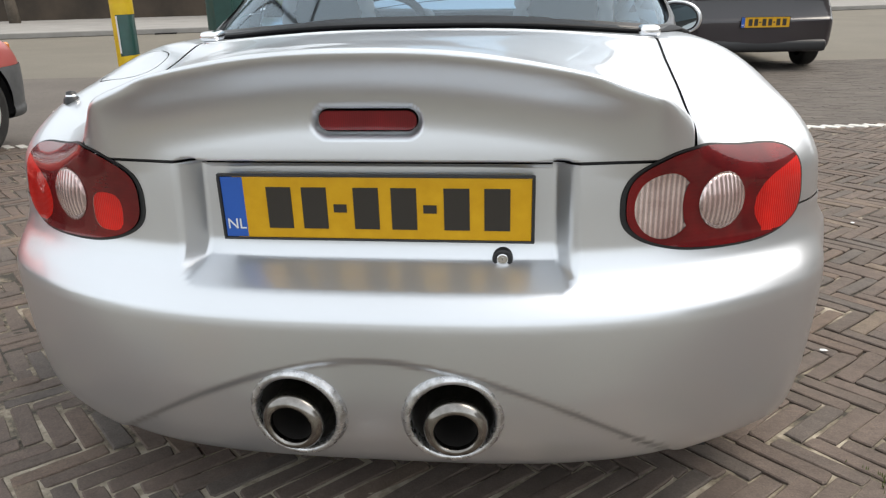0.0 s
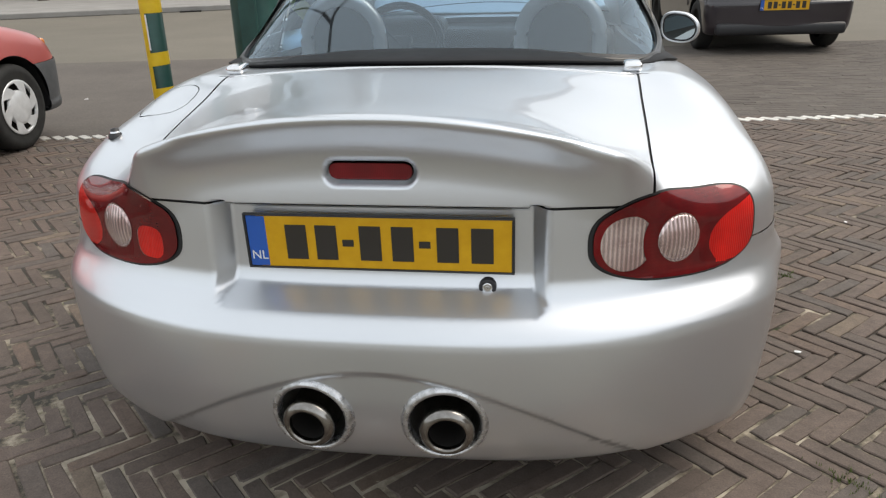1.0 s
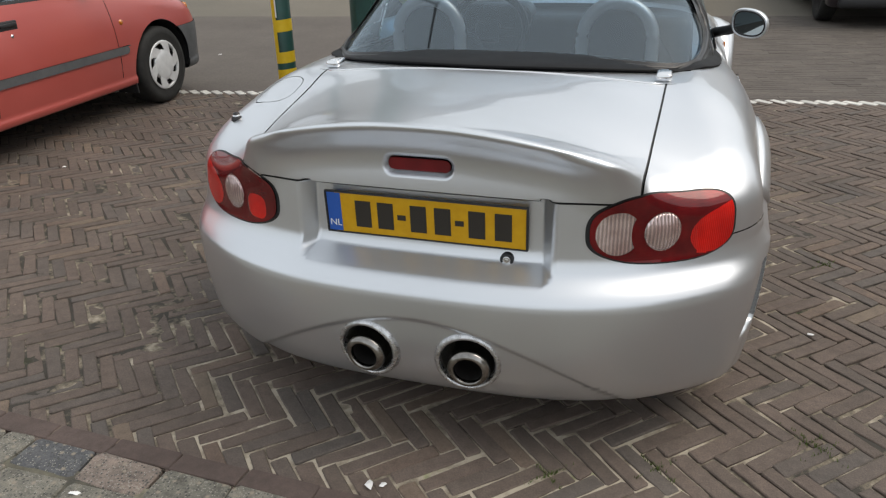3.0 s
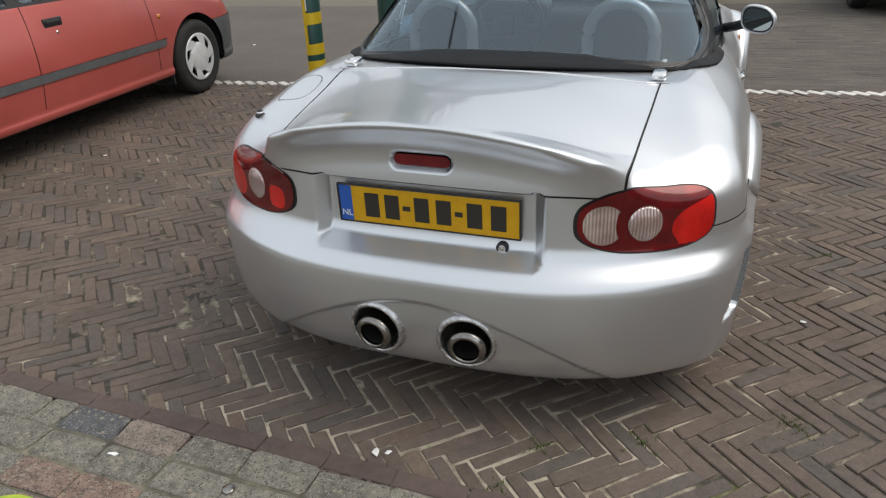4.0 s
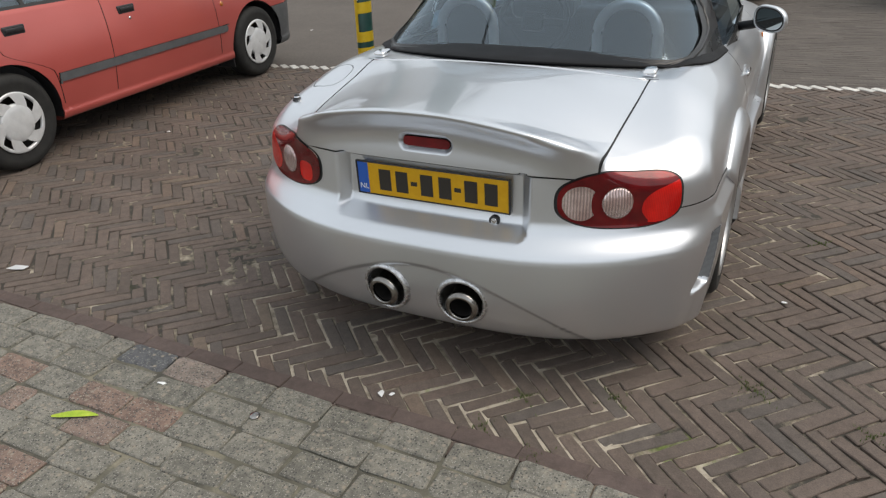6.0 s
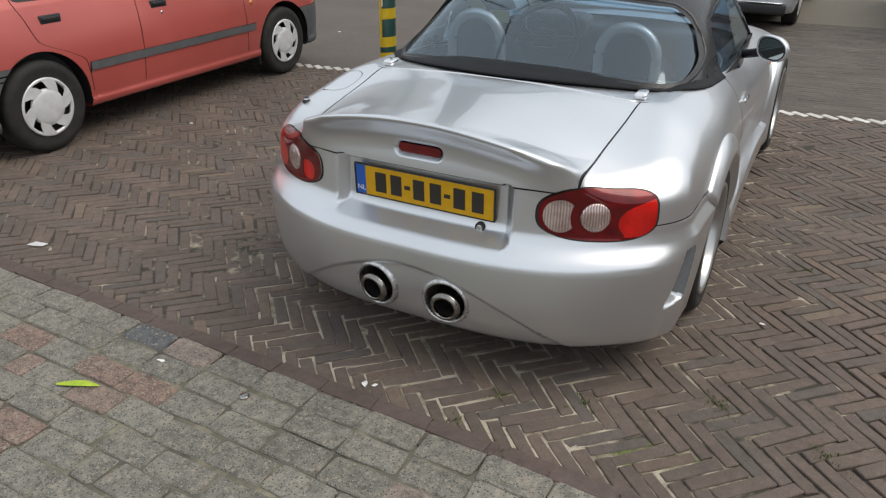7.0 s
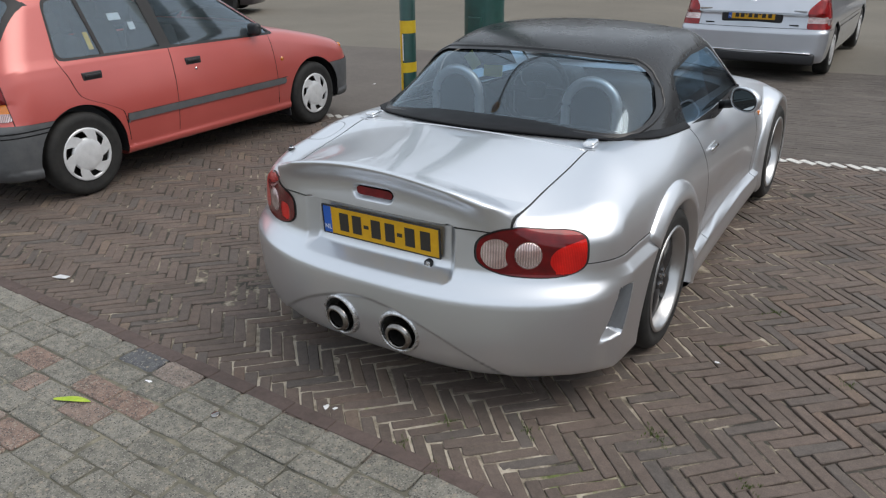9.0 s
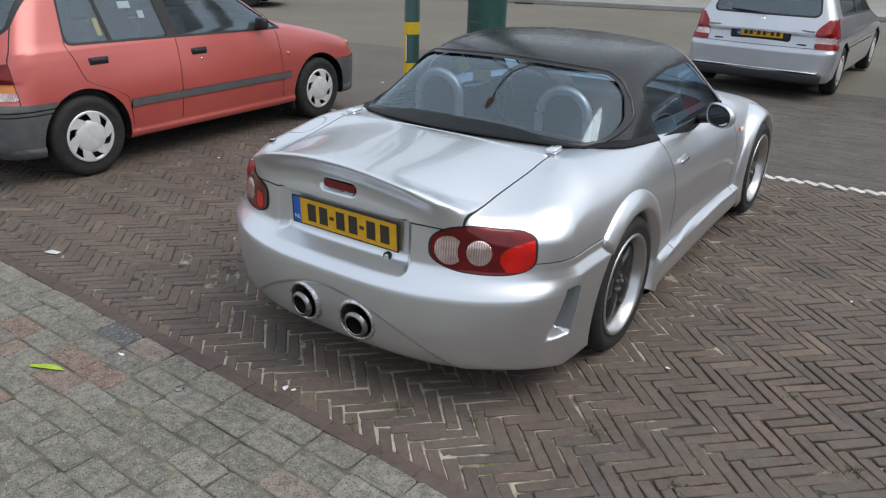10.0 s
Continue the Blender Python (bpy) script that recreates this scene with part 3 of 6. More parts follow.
def tail_lamp_line(x, y, z):
    """Below 0 inside the outline of a tail lamp."""
    q = np.abs(x) + 0.7 * y
    high = curve(q, (0.38, 0.712), (0.43, 0.726), (0.50, 0.737), (0.56, 0.736), (0.68, 0.724), (0.80, 0.718), (0.90, 0.710))
    low = curve(q, (0.40, 0.566), (0.55, 0.560), (0.75, 0.557), (0.90, 0.558))
    dq, dz = (q - 0.634) / 0.234, (z - (high + low) / 2) / ((high - low) / 2)
    power = 2.9 + 2.4 * step(dq, 0.2, 0.8) * step(dz, -0.2, 0.5)
    return (np.abs(dq) ** power + np.abs(dz) ** power) ** (1 / power) - 1


def lamp_ring(cq, cz, r):
    def f(x, y, z):
        q = np.abs(x) + 0.62 * y
        return np.hypot((q - cq) * 0.90, z - cz) - r
    return f


LAMP_Q = 0.612
LAMP_A, LAMP_B = lamp_ring(LAMP_Q, 0.640, 0.048), lamp_ring(0.487, 0.641, 0.055)
LAMP_A2 = lamp_ring(LAMP_Q, 0.640, 0.080)


def brake_zone(x, y, z):
    q = np.abs(x) + 0.62 * y
    return smax(smax(0.692 + 0.5 * (z - 0.64) ** 2 / 0.08 - q, z - 0.658 - 0.22 * (q - 0.70), 0.06), 0.572 - z, 0.03)


def fog_zone(x, y, z):
    q = np.abs(x) + 0.62 * y
    return (np.abs((q - 0.497) / 0.042) ** 3 + np.abs((z - 0.620) / 0.034) ** 3) ** (1 / 3) - 1


EXHAUST_X, EXHAUST_Z = 0.134, 0.298


def lamp_slot(x, y, z):
    return np.hypot(np.maximum(np.abs(x) - 0.062, 0), z - 0.786) - 0.018


def lid_line(x, y, z):
    return np.abs(x) - (0.514 + 0.020 * np.clip(y / 0.62, 0, 1))


def flank_gap(y0, slope):
    return lambda x, y, z: y - (y0 + slope * (z - 0.5))


def fuel_flap(x, y, z):
    """Below 0 inside the fuel flap on the fender away from the kerb-side post."""
    return np.where(x < 0, (np.abs((x + 0.630) / 0.062) ** 3 + np.abs((y - 0.480) / 0.085) ** 3) ** (1 / 3) - 1, 1.0) + np.where(z < 0.7, 2.0, 0.0)


def wheel_line(cy, r):
    return lambda x, y, z: np.hypot(y - cy, z - WHEEL_Z) - r


def build_roadster():
    car = thing("sports_car", "silver two-seat roadster with a black hardtop, wide arches and twin exhausts", "car")
    xs = graded(-0.95, 0.95, (-0.95, 0.95, 0.04), (-0.76, 0.76, 0.0125), (-0.34, -0.26, 0.006), (0.26, 0.34, 0.006), (-0.52, -0.38, 0.008), (0.38, 0.52, 0.008), (-0.125, -0.045, 0.005), (0.045, 0.125, 0.005))
    ys = graded(-0.25, 3.95, (-0.25, 1.4, 0.025), (-0.25, -0.10, 0.008), (-0.10, 0.50, 0.008), (1.4, 3.95, 0.05))
    zs = graded(0.05, 1.0, (0.05, 1.0, 0.02), (0.18, 0.46, 0.009), (0.5, 0.90, 0.008), (0.704, 0.728, 0.003), (0.805, 0.895, 0.004), (0.44, 0.5, 0.008), (0.90, 1.0, 0.004))
    skin = Skin(roadster_solid, xs, ys, zs, ((-0.55, 0.42, 0.32), (0.55, 3.2, 0.62)), bottom=True)
    g = 0.0022
    for s in (-g, g):
        skin.cut(lambda x, y, z, s=s: lid_line(x, y, z) + 1.3 * s)
        skin.cut(lambda x, y, z, s=s: z - 0.7165 - 1.2 * s)
        skin.cut(lambda x, y, z, s=s: y - 0.605 - s - 0.09 * x * x)
        skin.cut(lambda x, y, z, s=s: flank_gap(1.455, -0.10)(x, y, z) + 1.7 * s)
        skin.cut(lambda x, y, z, s=s: y - 2.62 + s)
        skin.cut(lambda x, y, z, s=s: z - SEAM_Z + 0.8 * s)
    skin.cut(lambda x, y, z: tail_lamp_line(x, y, z))
    skin.cut(lambda x, y, z: tail_lamp_line(x, y, z) + 0.048)
    for s in (-0.035, 0.0):
        skin.cut(lambda x, y, z, s=s: fuel_flap(x, y, z) - s)
    skin.cut(brake_zone)
    skin.cut(LAMP_A)
    skin.cut(LAMP_A2)
    skin.cut(LAMP_B)
    skin.cut(fog_zone)
    for cy in (REAR_WHEEL, FRONT_WHEEL):
        skin.cut(wheel_line(cy, 0.350))
    for sx in (-EXHAUST_X, EXHAUST_X):
        skin.cut(lambda x, y, z, sx=sx: np.hypot(x - sx, z - EXHAUST_Z) - 0.070)
    skin.cut(lamp_slot)
    near_vent = lambda x, y, z: (np.abs(x) > 0.6) & (y > 0.1) & (y < 0.6) & (z < 0.52)
    for v in (0.011, 0.0055, 0.0):
        skin.cut(lambda x, y, z, v=v: np.where(near_vent(x, y, z), y - vent_edge(z) + v, 1.0))
    for v in (0.298, 0.303, 0.308, 0.313, 0.318, 0.487, 0.492, 0.497):
        skin.cut(lambda x, y, z, v=v: np.where(near_vent(x, y, z), z - v, 1.0))
    cockpit = lambda x, y, z: np.maximum(np.abs(x) - 0.60, np.abs(y - 1.62) - 0.80)
    skin.cut(cockpit)

    def choose(x, y, z):
        ax = np.abs(x)
        names = np.full(len(x), "fender_right", object)
        names[(x < 0)] = "fender_left"
        low = z < SEAM_Z
        behind = y < 1.455 - 0.10 * (z - 0.5)
        names[(lid_line(x, y, z) < 0) & (z > 0.7165) & (y < 0.605 + 0.09 * x * x) & (y < 1.0)] = "lid"
        names[(lid_line(x, y, z) < 0) & (z <= 0.7165) & (y < 0.5) | low & (y < 0.86)] = "bumper"
        names[~behind & (y < 2.62)] = "door_right"
        names[~behind & (y < 2.62) & (x < 0)] = "door_left"
        names[(y >= 2.62)] = "front_fender"
        names[(y >= 2.62) & (ax < 0.55) & (z > 0.55)] = "bonnet"
        names[(y >= 3.45)] = "nose"
        gap = np.zeros(len(x), bool)
        gap |= (np.abs(lid_line(x, y, z)) < 1.3 * g) & (y < 0.632) & (z > 0.64)
        gap |= (np.abs(z - 0.7165) < 1.2 * g) & (lid_line(x, y, z) < 0) & (y < 0.4) & (tail_lamp_line(x, y, z) > 0)
        gap |= (np.abs(y - 0.605 - 0.09 * x * x) < g) & (ax < 0.56) & (z > 0.7)
        gap |= (np.abs(flank_gap(1.455, -0.10)(x, y, z)) < 1.7 * g) & (z > 0.24) & (ax > 0.6)
        gap |= (np.abs(y - 2.62) < g) & (z > 0.24)
        gap |= (np.abs(z - SEAM_Z) < 0.8 * g) & (y < 0.62) & (ax > 0.62) & (tail_lamp_line(x, y, z) > 0)
        names[fuel_flap(x, y, z) < -0.035] = "flap"
        wall = (ax > 0.6) & (y > vent_edge(z) - 0.0112) & (y < vent_edge(z) - 0.0004) & (z > 0.316) & (z < 0.489)
        names[wall & (x > 0)] = "grille_right"
        names[wall & (x < 0)] = "grille_left"
        gap |= (np.abs(fuel_flap(x, y, z) + 0.0175) < 0.0175)
        names[gap] = "gap"
        t = tail_lamp_line(x, y, z)
        rear = (y < 0.45) & (z > 0.5) & (z < 0.76) & (ax > 0.3)
        for side, sign in (("right", x > 0), ("left", x < 0)):
            inside = rear & sign & (t < -0.048)
            names[rear & sign & (t < 0)] = "seal_" + side
            names[inside] = "lens_" + side
            names[inside & (LAMP_A2(x, y, z) > 0) & (brake_zone(x, y, z) < 0)] = "brake_" + side
            if side == "right":
                names[inside & (LAMP_B(x, y, z) < 0) & (LAMP_A2(x, y, z) > 0)] = "clear_b_" + side
            else:
                names[inside & (fog_zone(x, y, z) < 0)] = "clear_b_" + side
            names[inside & (LAMP_A(x, y, z) < 0)] = "clear_a_" + side
        for cy in (REAR_WHEEL, FRONT_WHEEL):
            names[(wheel_line(cy, 0.350)(x, y, z) < 0) & (ax > 0.45)] = "void"
        names[(cockpit(x, y, z) < 0) & (z > 0.6)] = "void"
        names[(np.hypot(ax - EXHAUST_X, z - EXHAUST_Z) < 0.070) & (y < 0.2)] = "void"
        names[(lamp_slot(x, y, z) < 0) & (y < 0.2)] = "slot"
        return names

    names = skin.sort(choose)
    made = skin.panels(names, {
        "lid": ("trunk_lid", SILVER, ""), "bumper": ("rear_bumper", SILVER, "silver rear bumper with two exhaust openings"),
        "fender_right": ("rear_fender", SILVER, ""), "fender_left": ("rear_fender", SILVER, ""),
        "door_right": ("door", SILVER, ""), "door_left": ("door", SILVER, ""),
        "front_fender": ("front_fender", SILVER, ""), "bonnet": ("bonnet", SILVER, ""), "nose": ("front_bumper", SILVER, ""),
        "flap": ("fuel_flap", SILVER, "silver fuel flap"), "grille_right": ("vent_grille", MESH, "dark grey mesh of the side vent"), "grille_left": ("vent_grille", MESH, "dark grey mesh of the side vent"), "gap": ("panel_gap", BLACK, "dark gap between the panels"),
        "slot": ("high_brake_light", BRAKE_LENS, "dark red oval brake light in the trunk lid"),
    }, car, {"gap": -0.004, "slot": 0.006})
    lamps = {}
    for side in ("right", "left"):
        lamp = skin.panels(names, {"lens_" + side: ("tail_light", RED_LENS, "red tail light with two round clear lenses" if side == "right" else "red tail light with one round clear lens")}, car, {"lens_" + side: 0.004})["lens_" + side]
        lamps[1 if side == "right" else -1] = lamp
        skin.panels(names, {
            "seal_" + side: ("seal", BLACK, "black rubber seal"), "brake_" + side: ("brake_lens", RED_BRIGHT, "bright red lens"),
            "clear_a_" + side: ("round_lens", CLEAR_LENS, "ribbed clear round lens"),
            "clear_b_" + side: ("round_lens", CLEAR_LENS, "ribbed clear round lens") if side == "right" else ("fog_lens", RED_BRIGHT, "bright red inner lens"),
        }, lamp, {"seal_" + side: 0.001, "brake_" + side: 0.004, "clear_a_" + side: 0.005, "clear_b_" + side: 0.003})
    return car, skin, lamps


roadster, roadster_skin, lamps = build_roadster()


def touch(skin, origin, way, reach=2.0):
    """Where a line from outside first meets the solid."""
    o, w = np.array(origin, float), np.array(way, float)
    w /= np.linalg.norm(w)
    s = np.linspace(0, reach, 4001)
    d = skin.value(o + s[:, None] * w)
    i = int(np.argmax(d < 0))
    return Vector(o + s[i] * w)


def bulb_domes(sign):
    """The round bowl of a tail light, bulging through its lens."""
    for q0, z, r in ((LAMP_Q, 0.640, 0.043),):
        x = q0
        for _ in range(6):
            at = touch(roadster_skin, (sign * x, -0.6, z), (0, 1, 0))
            x += q0 - (x + 0.62 * at.y)
        p = np.array(at)
        g = np.array([roadster_skin.value((p + e)[None])[0] - roadster_skin.value((p - e)[None])[0] for e in 0.004 * np.eye(3)])
        m = Vector(g).to_track_quat("Z", "Y").to_matrix().to_4x4()
        profile = [(0.0035, r + 0.003), (0.0075, r + 0.001), (0.0085, r - 0.003)] + [(0.0085 + 0.007 * (1 - k * k), (r - 0.003) * k) for k in (0.85, 0.65, 0.45, 0.25, 0.02)]
        part("lens_dome", lathe(profile, "z", 32), CLEAR_LENS, lamps[sign], "domed clear lens", True).matrix_basis = Matrix.Translation(at) @ m


for sign in (1, -1):
    bulb_domes(sign)


def hardtop_solid(x, y, z):
    ax = np.abs(x)
    side = ax - (0.682 - 0.37 * (z - 0.82) - 0.05 * np.maximum(y - 1.9, 0))
    top = z - (1.200 - 0.13 * x * x - 0.16 * np.maximum(1.75 - y, 0) ** 2 - 0.10 * np.maximum(y - 1.75, 0) ** 2)
    rear = (0.72 + 1.75 * (z - 0.872) + 0.33 * x * x) - y
    rear = rear / 2.0
    front = (y - (2.72 - 1.75 * (z - 0.84) - 0.25 * x * x)) / 2.0
    d = smax(side, rear, 0.20)
    d = smax(d, top, 0.09)
    d = smax(d, front, 0.05)
    return smax(d, 0.72 - z, 0.01)


def rear_window_line(x, y, z):
    half = 0.645 - 0.52 * (z - 0.89)
    lo, hi = 0.903 - 0.09 * x * x, 1.118 - 0.10 * x * x
    dx = np.abs(x) - half + 0.08
    dz = np.abs(z - (lo + hi) / 2) - (hi - lo) / 2 + 0.08
    r = np.hypot(np.maximum(dx, 0), np.maximum(dz, 0)) + np.minimum(np.maximum(dx, dz), 0) - 0.08
    return np.maximum(r, y - 1.5)


def side_window_line(x, y, z):
    dy = np.maximum(1.43 - 0.10 * (z - 0.85) - y, y - (2.52 - 1.75 * (z - 0.84)))
    dz = np.maximum(0.80 - z, z - 1.075 + 0.12 * np.maximum(1.75 - y, 0))
    r = smax(dy + 0.02, dz + 0.02, 0.06) - 0.02
    return np.maximum(r, 0.35 - np.abs(x))


def screen_line(x, y, z):
    r = np.maximum(np.abs(x) - (0.60 - 0.55 * (z - 0.84)), np.maximum(0.86 - z, z - 1.14))
    return np.maximum(r, 2.05 - y)


def build_hardtop():
    xs, ys, zs = graded(-0.8, 0.8, (-0.8, 0.8, 0.025)), graded(0.45, 2.9, (0.45, 2.9, 0.03)), graded(0.70, 1.3, (0.70, 1.3, 0.016), (0.80, 1.0, 0.008))
    skin = Skin(hardtop_solid, xs, ys, zs, ((-0.36, 1.25, 0.80), (0.36, 2.0, 1.0)))
    for line, rims in ((rear_window_line, (0.0, 0.022)), (side_window_line, (0.0, 0.015)), (screen_line, (0.0,))):
        for r in rims:
            skin.cut(lambda x, y, z, r=r, line=line: line(x, y, z) - r)
    a_pillar = lambda x, y, z: y - (2.72 - 1.75 * (z - 0.84) - 0.25 * x * x) + 0.075
    skin.cut(a_pillar)
    skin.cut(lambda x, y, z: roadster_solid(x, y, z) + 0.003)
    skin.cut(lambda x, y, z: z - 0.74)

    def choose(x, y, z):
        names = np.full(len(x), "shell", object)
        names[a_pillar(x, y, z) > 0] = "frame"
        w = rear_window_line(x, y, z)
        names[w < 0.022] = "seal"
        names[w < 0] = "rear"
        w = side_window_line(x, y, z)
        names[(w < 0.015) & (x > 0)] = "seal_r"
        names[(w < 0.015) & (x < 0)] = "seal_l"
        names[(w < 0) & (x > 0)] = "side_r"
        names[(w < 0) & (x < 0)] = "side_l"
        names[screen_line(x, y, z) < 0] = "screen"
        names[(roadster_solid(x, y, z) < -0.003) | (z < 0.74)] = "void"
        return names

    names = skin.sort(choose)
    top = skin.panels(names, {"shell": ("hardtop", HARDTOP, "black hardtop with a large rear window"), "frame": ("windscreen_frame", SILVER, "")}, roadster)["shell"]
    glass = skin.panels(names, {"rear": ("rear_window", GLASS, "curved rear window"), "side_r": ("side_window", SIDE_GLASS, ""), "side_l": ("side_window", SIDE_GLASS, ""),
                                "screen": ("windscreen", GLASS, ""), "seal": ("window_seal", SEAL, "black rubber seal"), "seal_r": ("window_seal", BLACK, ""), "seal_l": ("window_seal", BLACK, "")}, top,
                        {"rear": -0.004, "side_r": -0.006, "side_l": -0.006, "seal": 0.005, "seal_r": 0.001, "seal_l": 0.001})
    for name in ("rear", "side_r", "side_l", "screen"):
        if name in glass:
            glass[name].visible_shadow = False
    return top, skin


hardtop, hardtop_skin = build_hardtop()


def window_moulding(out, radius):
    """A rounded rubber moulding that runs round the rear window, a little outside its glass."""
    line = []
    for a in np.linspace(0, 2 * math.pi, 97)[:-1]:
        near, far = 0.0, 1.0
        for _ in range(30):
            mid = (near + far) / 2
            inside = rear_window_line(mid * math.cos(a), 0.0, 1.01 + 0.4 * mid * math.sin(a)) < out
            near, far = (mid, far) if inside else (near, mid)
        x, z = near * math.cos(a), 1.01 + 0.4 * near * math.sin(a)
        ways = np.linspace(0, abs(x), 200)
        solid = hardtop_skin.value(np.stack([ways, np.full(200, 1.30), np.full(200, z)], 1)) < -0.004
        reach = ways[solid].max()
        line.append(touch(hardtop_skin, (math.copysign(reach, x), 0.2, z), (0, 1, 0)))
    return tube(line, radius, 10, True)


part("window_moulding", window_moulding(0.012, 0.011), SEAL, hardtop, "rounded black rubber moulding", True)


def hardtop_flange():
    """The moulded foot of the hardtop, lying on the deck from door to door."""
    half = [((x, 0.595 + 0.68 * x * x), (0.95 * x, 0.80 + 0.33 * x * x)) for x in np.linspace(0, 0.60, 19)]
    half += [((0.638, 0.885), (0.60, 0.945)), ((0.668, 0.95), (0.622, 1.01)), ((0.688, 1.03), (0.640, 1.08)), ((0.698, 1.12), (0.650, 1.15)), ((0.704, 1.25), (0.655, 1.25)), ((0.706, 1.44), (0.658, 1.44))]
    path = [((-e[0], e[1]), (-i[0], i[1])) for e, i in half[:0:-1]] + half
    bm = bmesh.new()
    rows = []
    for e, i in path:
        e, i, row = Vector(e), Vector(i), []
        thick = 0.35 + 0.65 * min(1.0, (i - e).length / 0.2)
        for k, up in ((0.06, -0.006), (0.06, 0.007), (0.0, 0.008), (0.0, 0.013), (0.02, 0.015), (0.30, 0.020), (0.60, 0.024), (0.80, 0.026), (1.0, 0.026)):
            up *= thick
            p = e.lerp(i, k)
            z = touch(roadster_skin, (p.x, p.y, 1.2), (0, 0, -1), 0.6).z if not (abs(p.x) < 0.61 and p.y > 0.80) else 0.883 - 0.17 * float(lid_fall(p.x)) + 0.014 * float(step(abs(p.x), 0.50, 0.68))
            row.append(bm.verts.new((p.x, p.y, z + up)))
        rows.append(row)
    for a, b in zip(rows, rows[1:]):
        for k in range(len(a) - 1):
            bm.faces.new((a[k], b[k], b[k + 1], a[k + 1]))
    bmesh.ops.recalc_face_normals(bm, faces=bm.faces[:])
    return bm


# highlight of the lid's front edge, modelled as a thin chrome-bright tube
glint_line = [touch(roadster_skin, (x, 0.598 + 0.09 * x * x, 1.2), (0, 0, -1), 0.6) for x in np.linspace(-0.525, 0.525, 31)]
part("lid_rim", tube(glint_line, 0.0032, 8), CLIP, roadster, "thin bright tube imitating the highlight on the trunk lid's front edge", True)
part("flange", hardtop_flange(), FLANGE, hardtop, "black foot moulding of the hardtop", True)


def wheel_arch(cy, sign):
    """A flared lip round a wheel opening."""
    bm = bmesh.new()
    rows = []
    steps = 40
    far_end = 137 if cy < 2 else 204
    for i in range(steps + 1):
        a = radians(-24 + (far_end + 24) * i / steps)
        row = []
        taper = 0.25 + 0.75 * float(step(math.degrees(a), -24, 26)) if cy < 2 else 1.0
        at = touch(roadster_skin, (1.1, cy + 0.412 * math.cos(a), max(WHEEL_Z + 0.412 * math.sin(a), 0.17)), (-1, 0, 0), 0.6).x
        for r, k in ((0.414, -0.05), (0.409, 0.22), (0.400, 0.42), (0.382, 0.72), (0.360, 0.96), (0.344, 1.0), (0.336, 0.93), (0.334, 0.80)):
            x = at + ((0.856 if cy < 2 else 0.834) - at) * k * taper if r > 0.335 else 0.74
            row.append(bm.verts.new((sign * x, cy + r * math.cos(a), WHEEL_Z + r * math.sin(a))))
        rows.append(row)
    for a, b in zip(rows, rows[1:]):
        for k in range(7):
            bm.faces.new((a[k], a[k + 1], b[k + 1], b[k]))
    bm.faces.new(rows[-1])
    bmesh.ops.recalc_face_normals(bm, faces=bm.faces[:])
    return bm


def wheel_well(cy, sign):
    bm = lathe([(0.50, 0.001), (0.50, 0.358), (0.79, 0.358)], "x", 40, (0, cy, WHEEL_Z))
    bmesh.ops.delete(bm, geom=[v for v in bm.verts if v.co.z < 0.11], context="VERTS")
    if sign < 0:
        bm.transform(Matrix.Scale(-1, 4, (1, 0, 0)))
        bmesh.ops.reverse_faces(bm, faces=bm.faces[:])
    return bm


for cy in (REAR_WHEEL, FRONT_WHEEL):
    for sign in (1, -1):
        part("wheel_arch", wheel_arch(cy, sign), SILVER, roadster, "flared silver wheel arch", True)
        part("wheel_well", wheel_well(cy, sign), BLACK_PLASTIC, roadster, "", True)


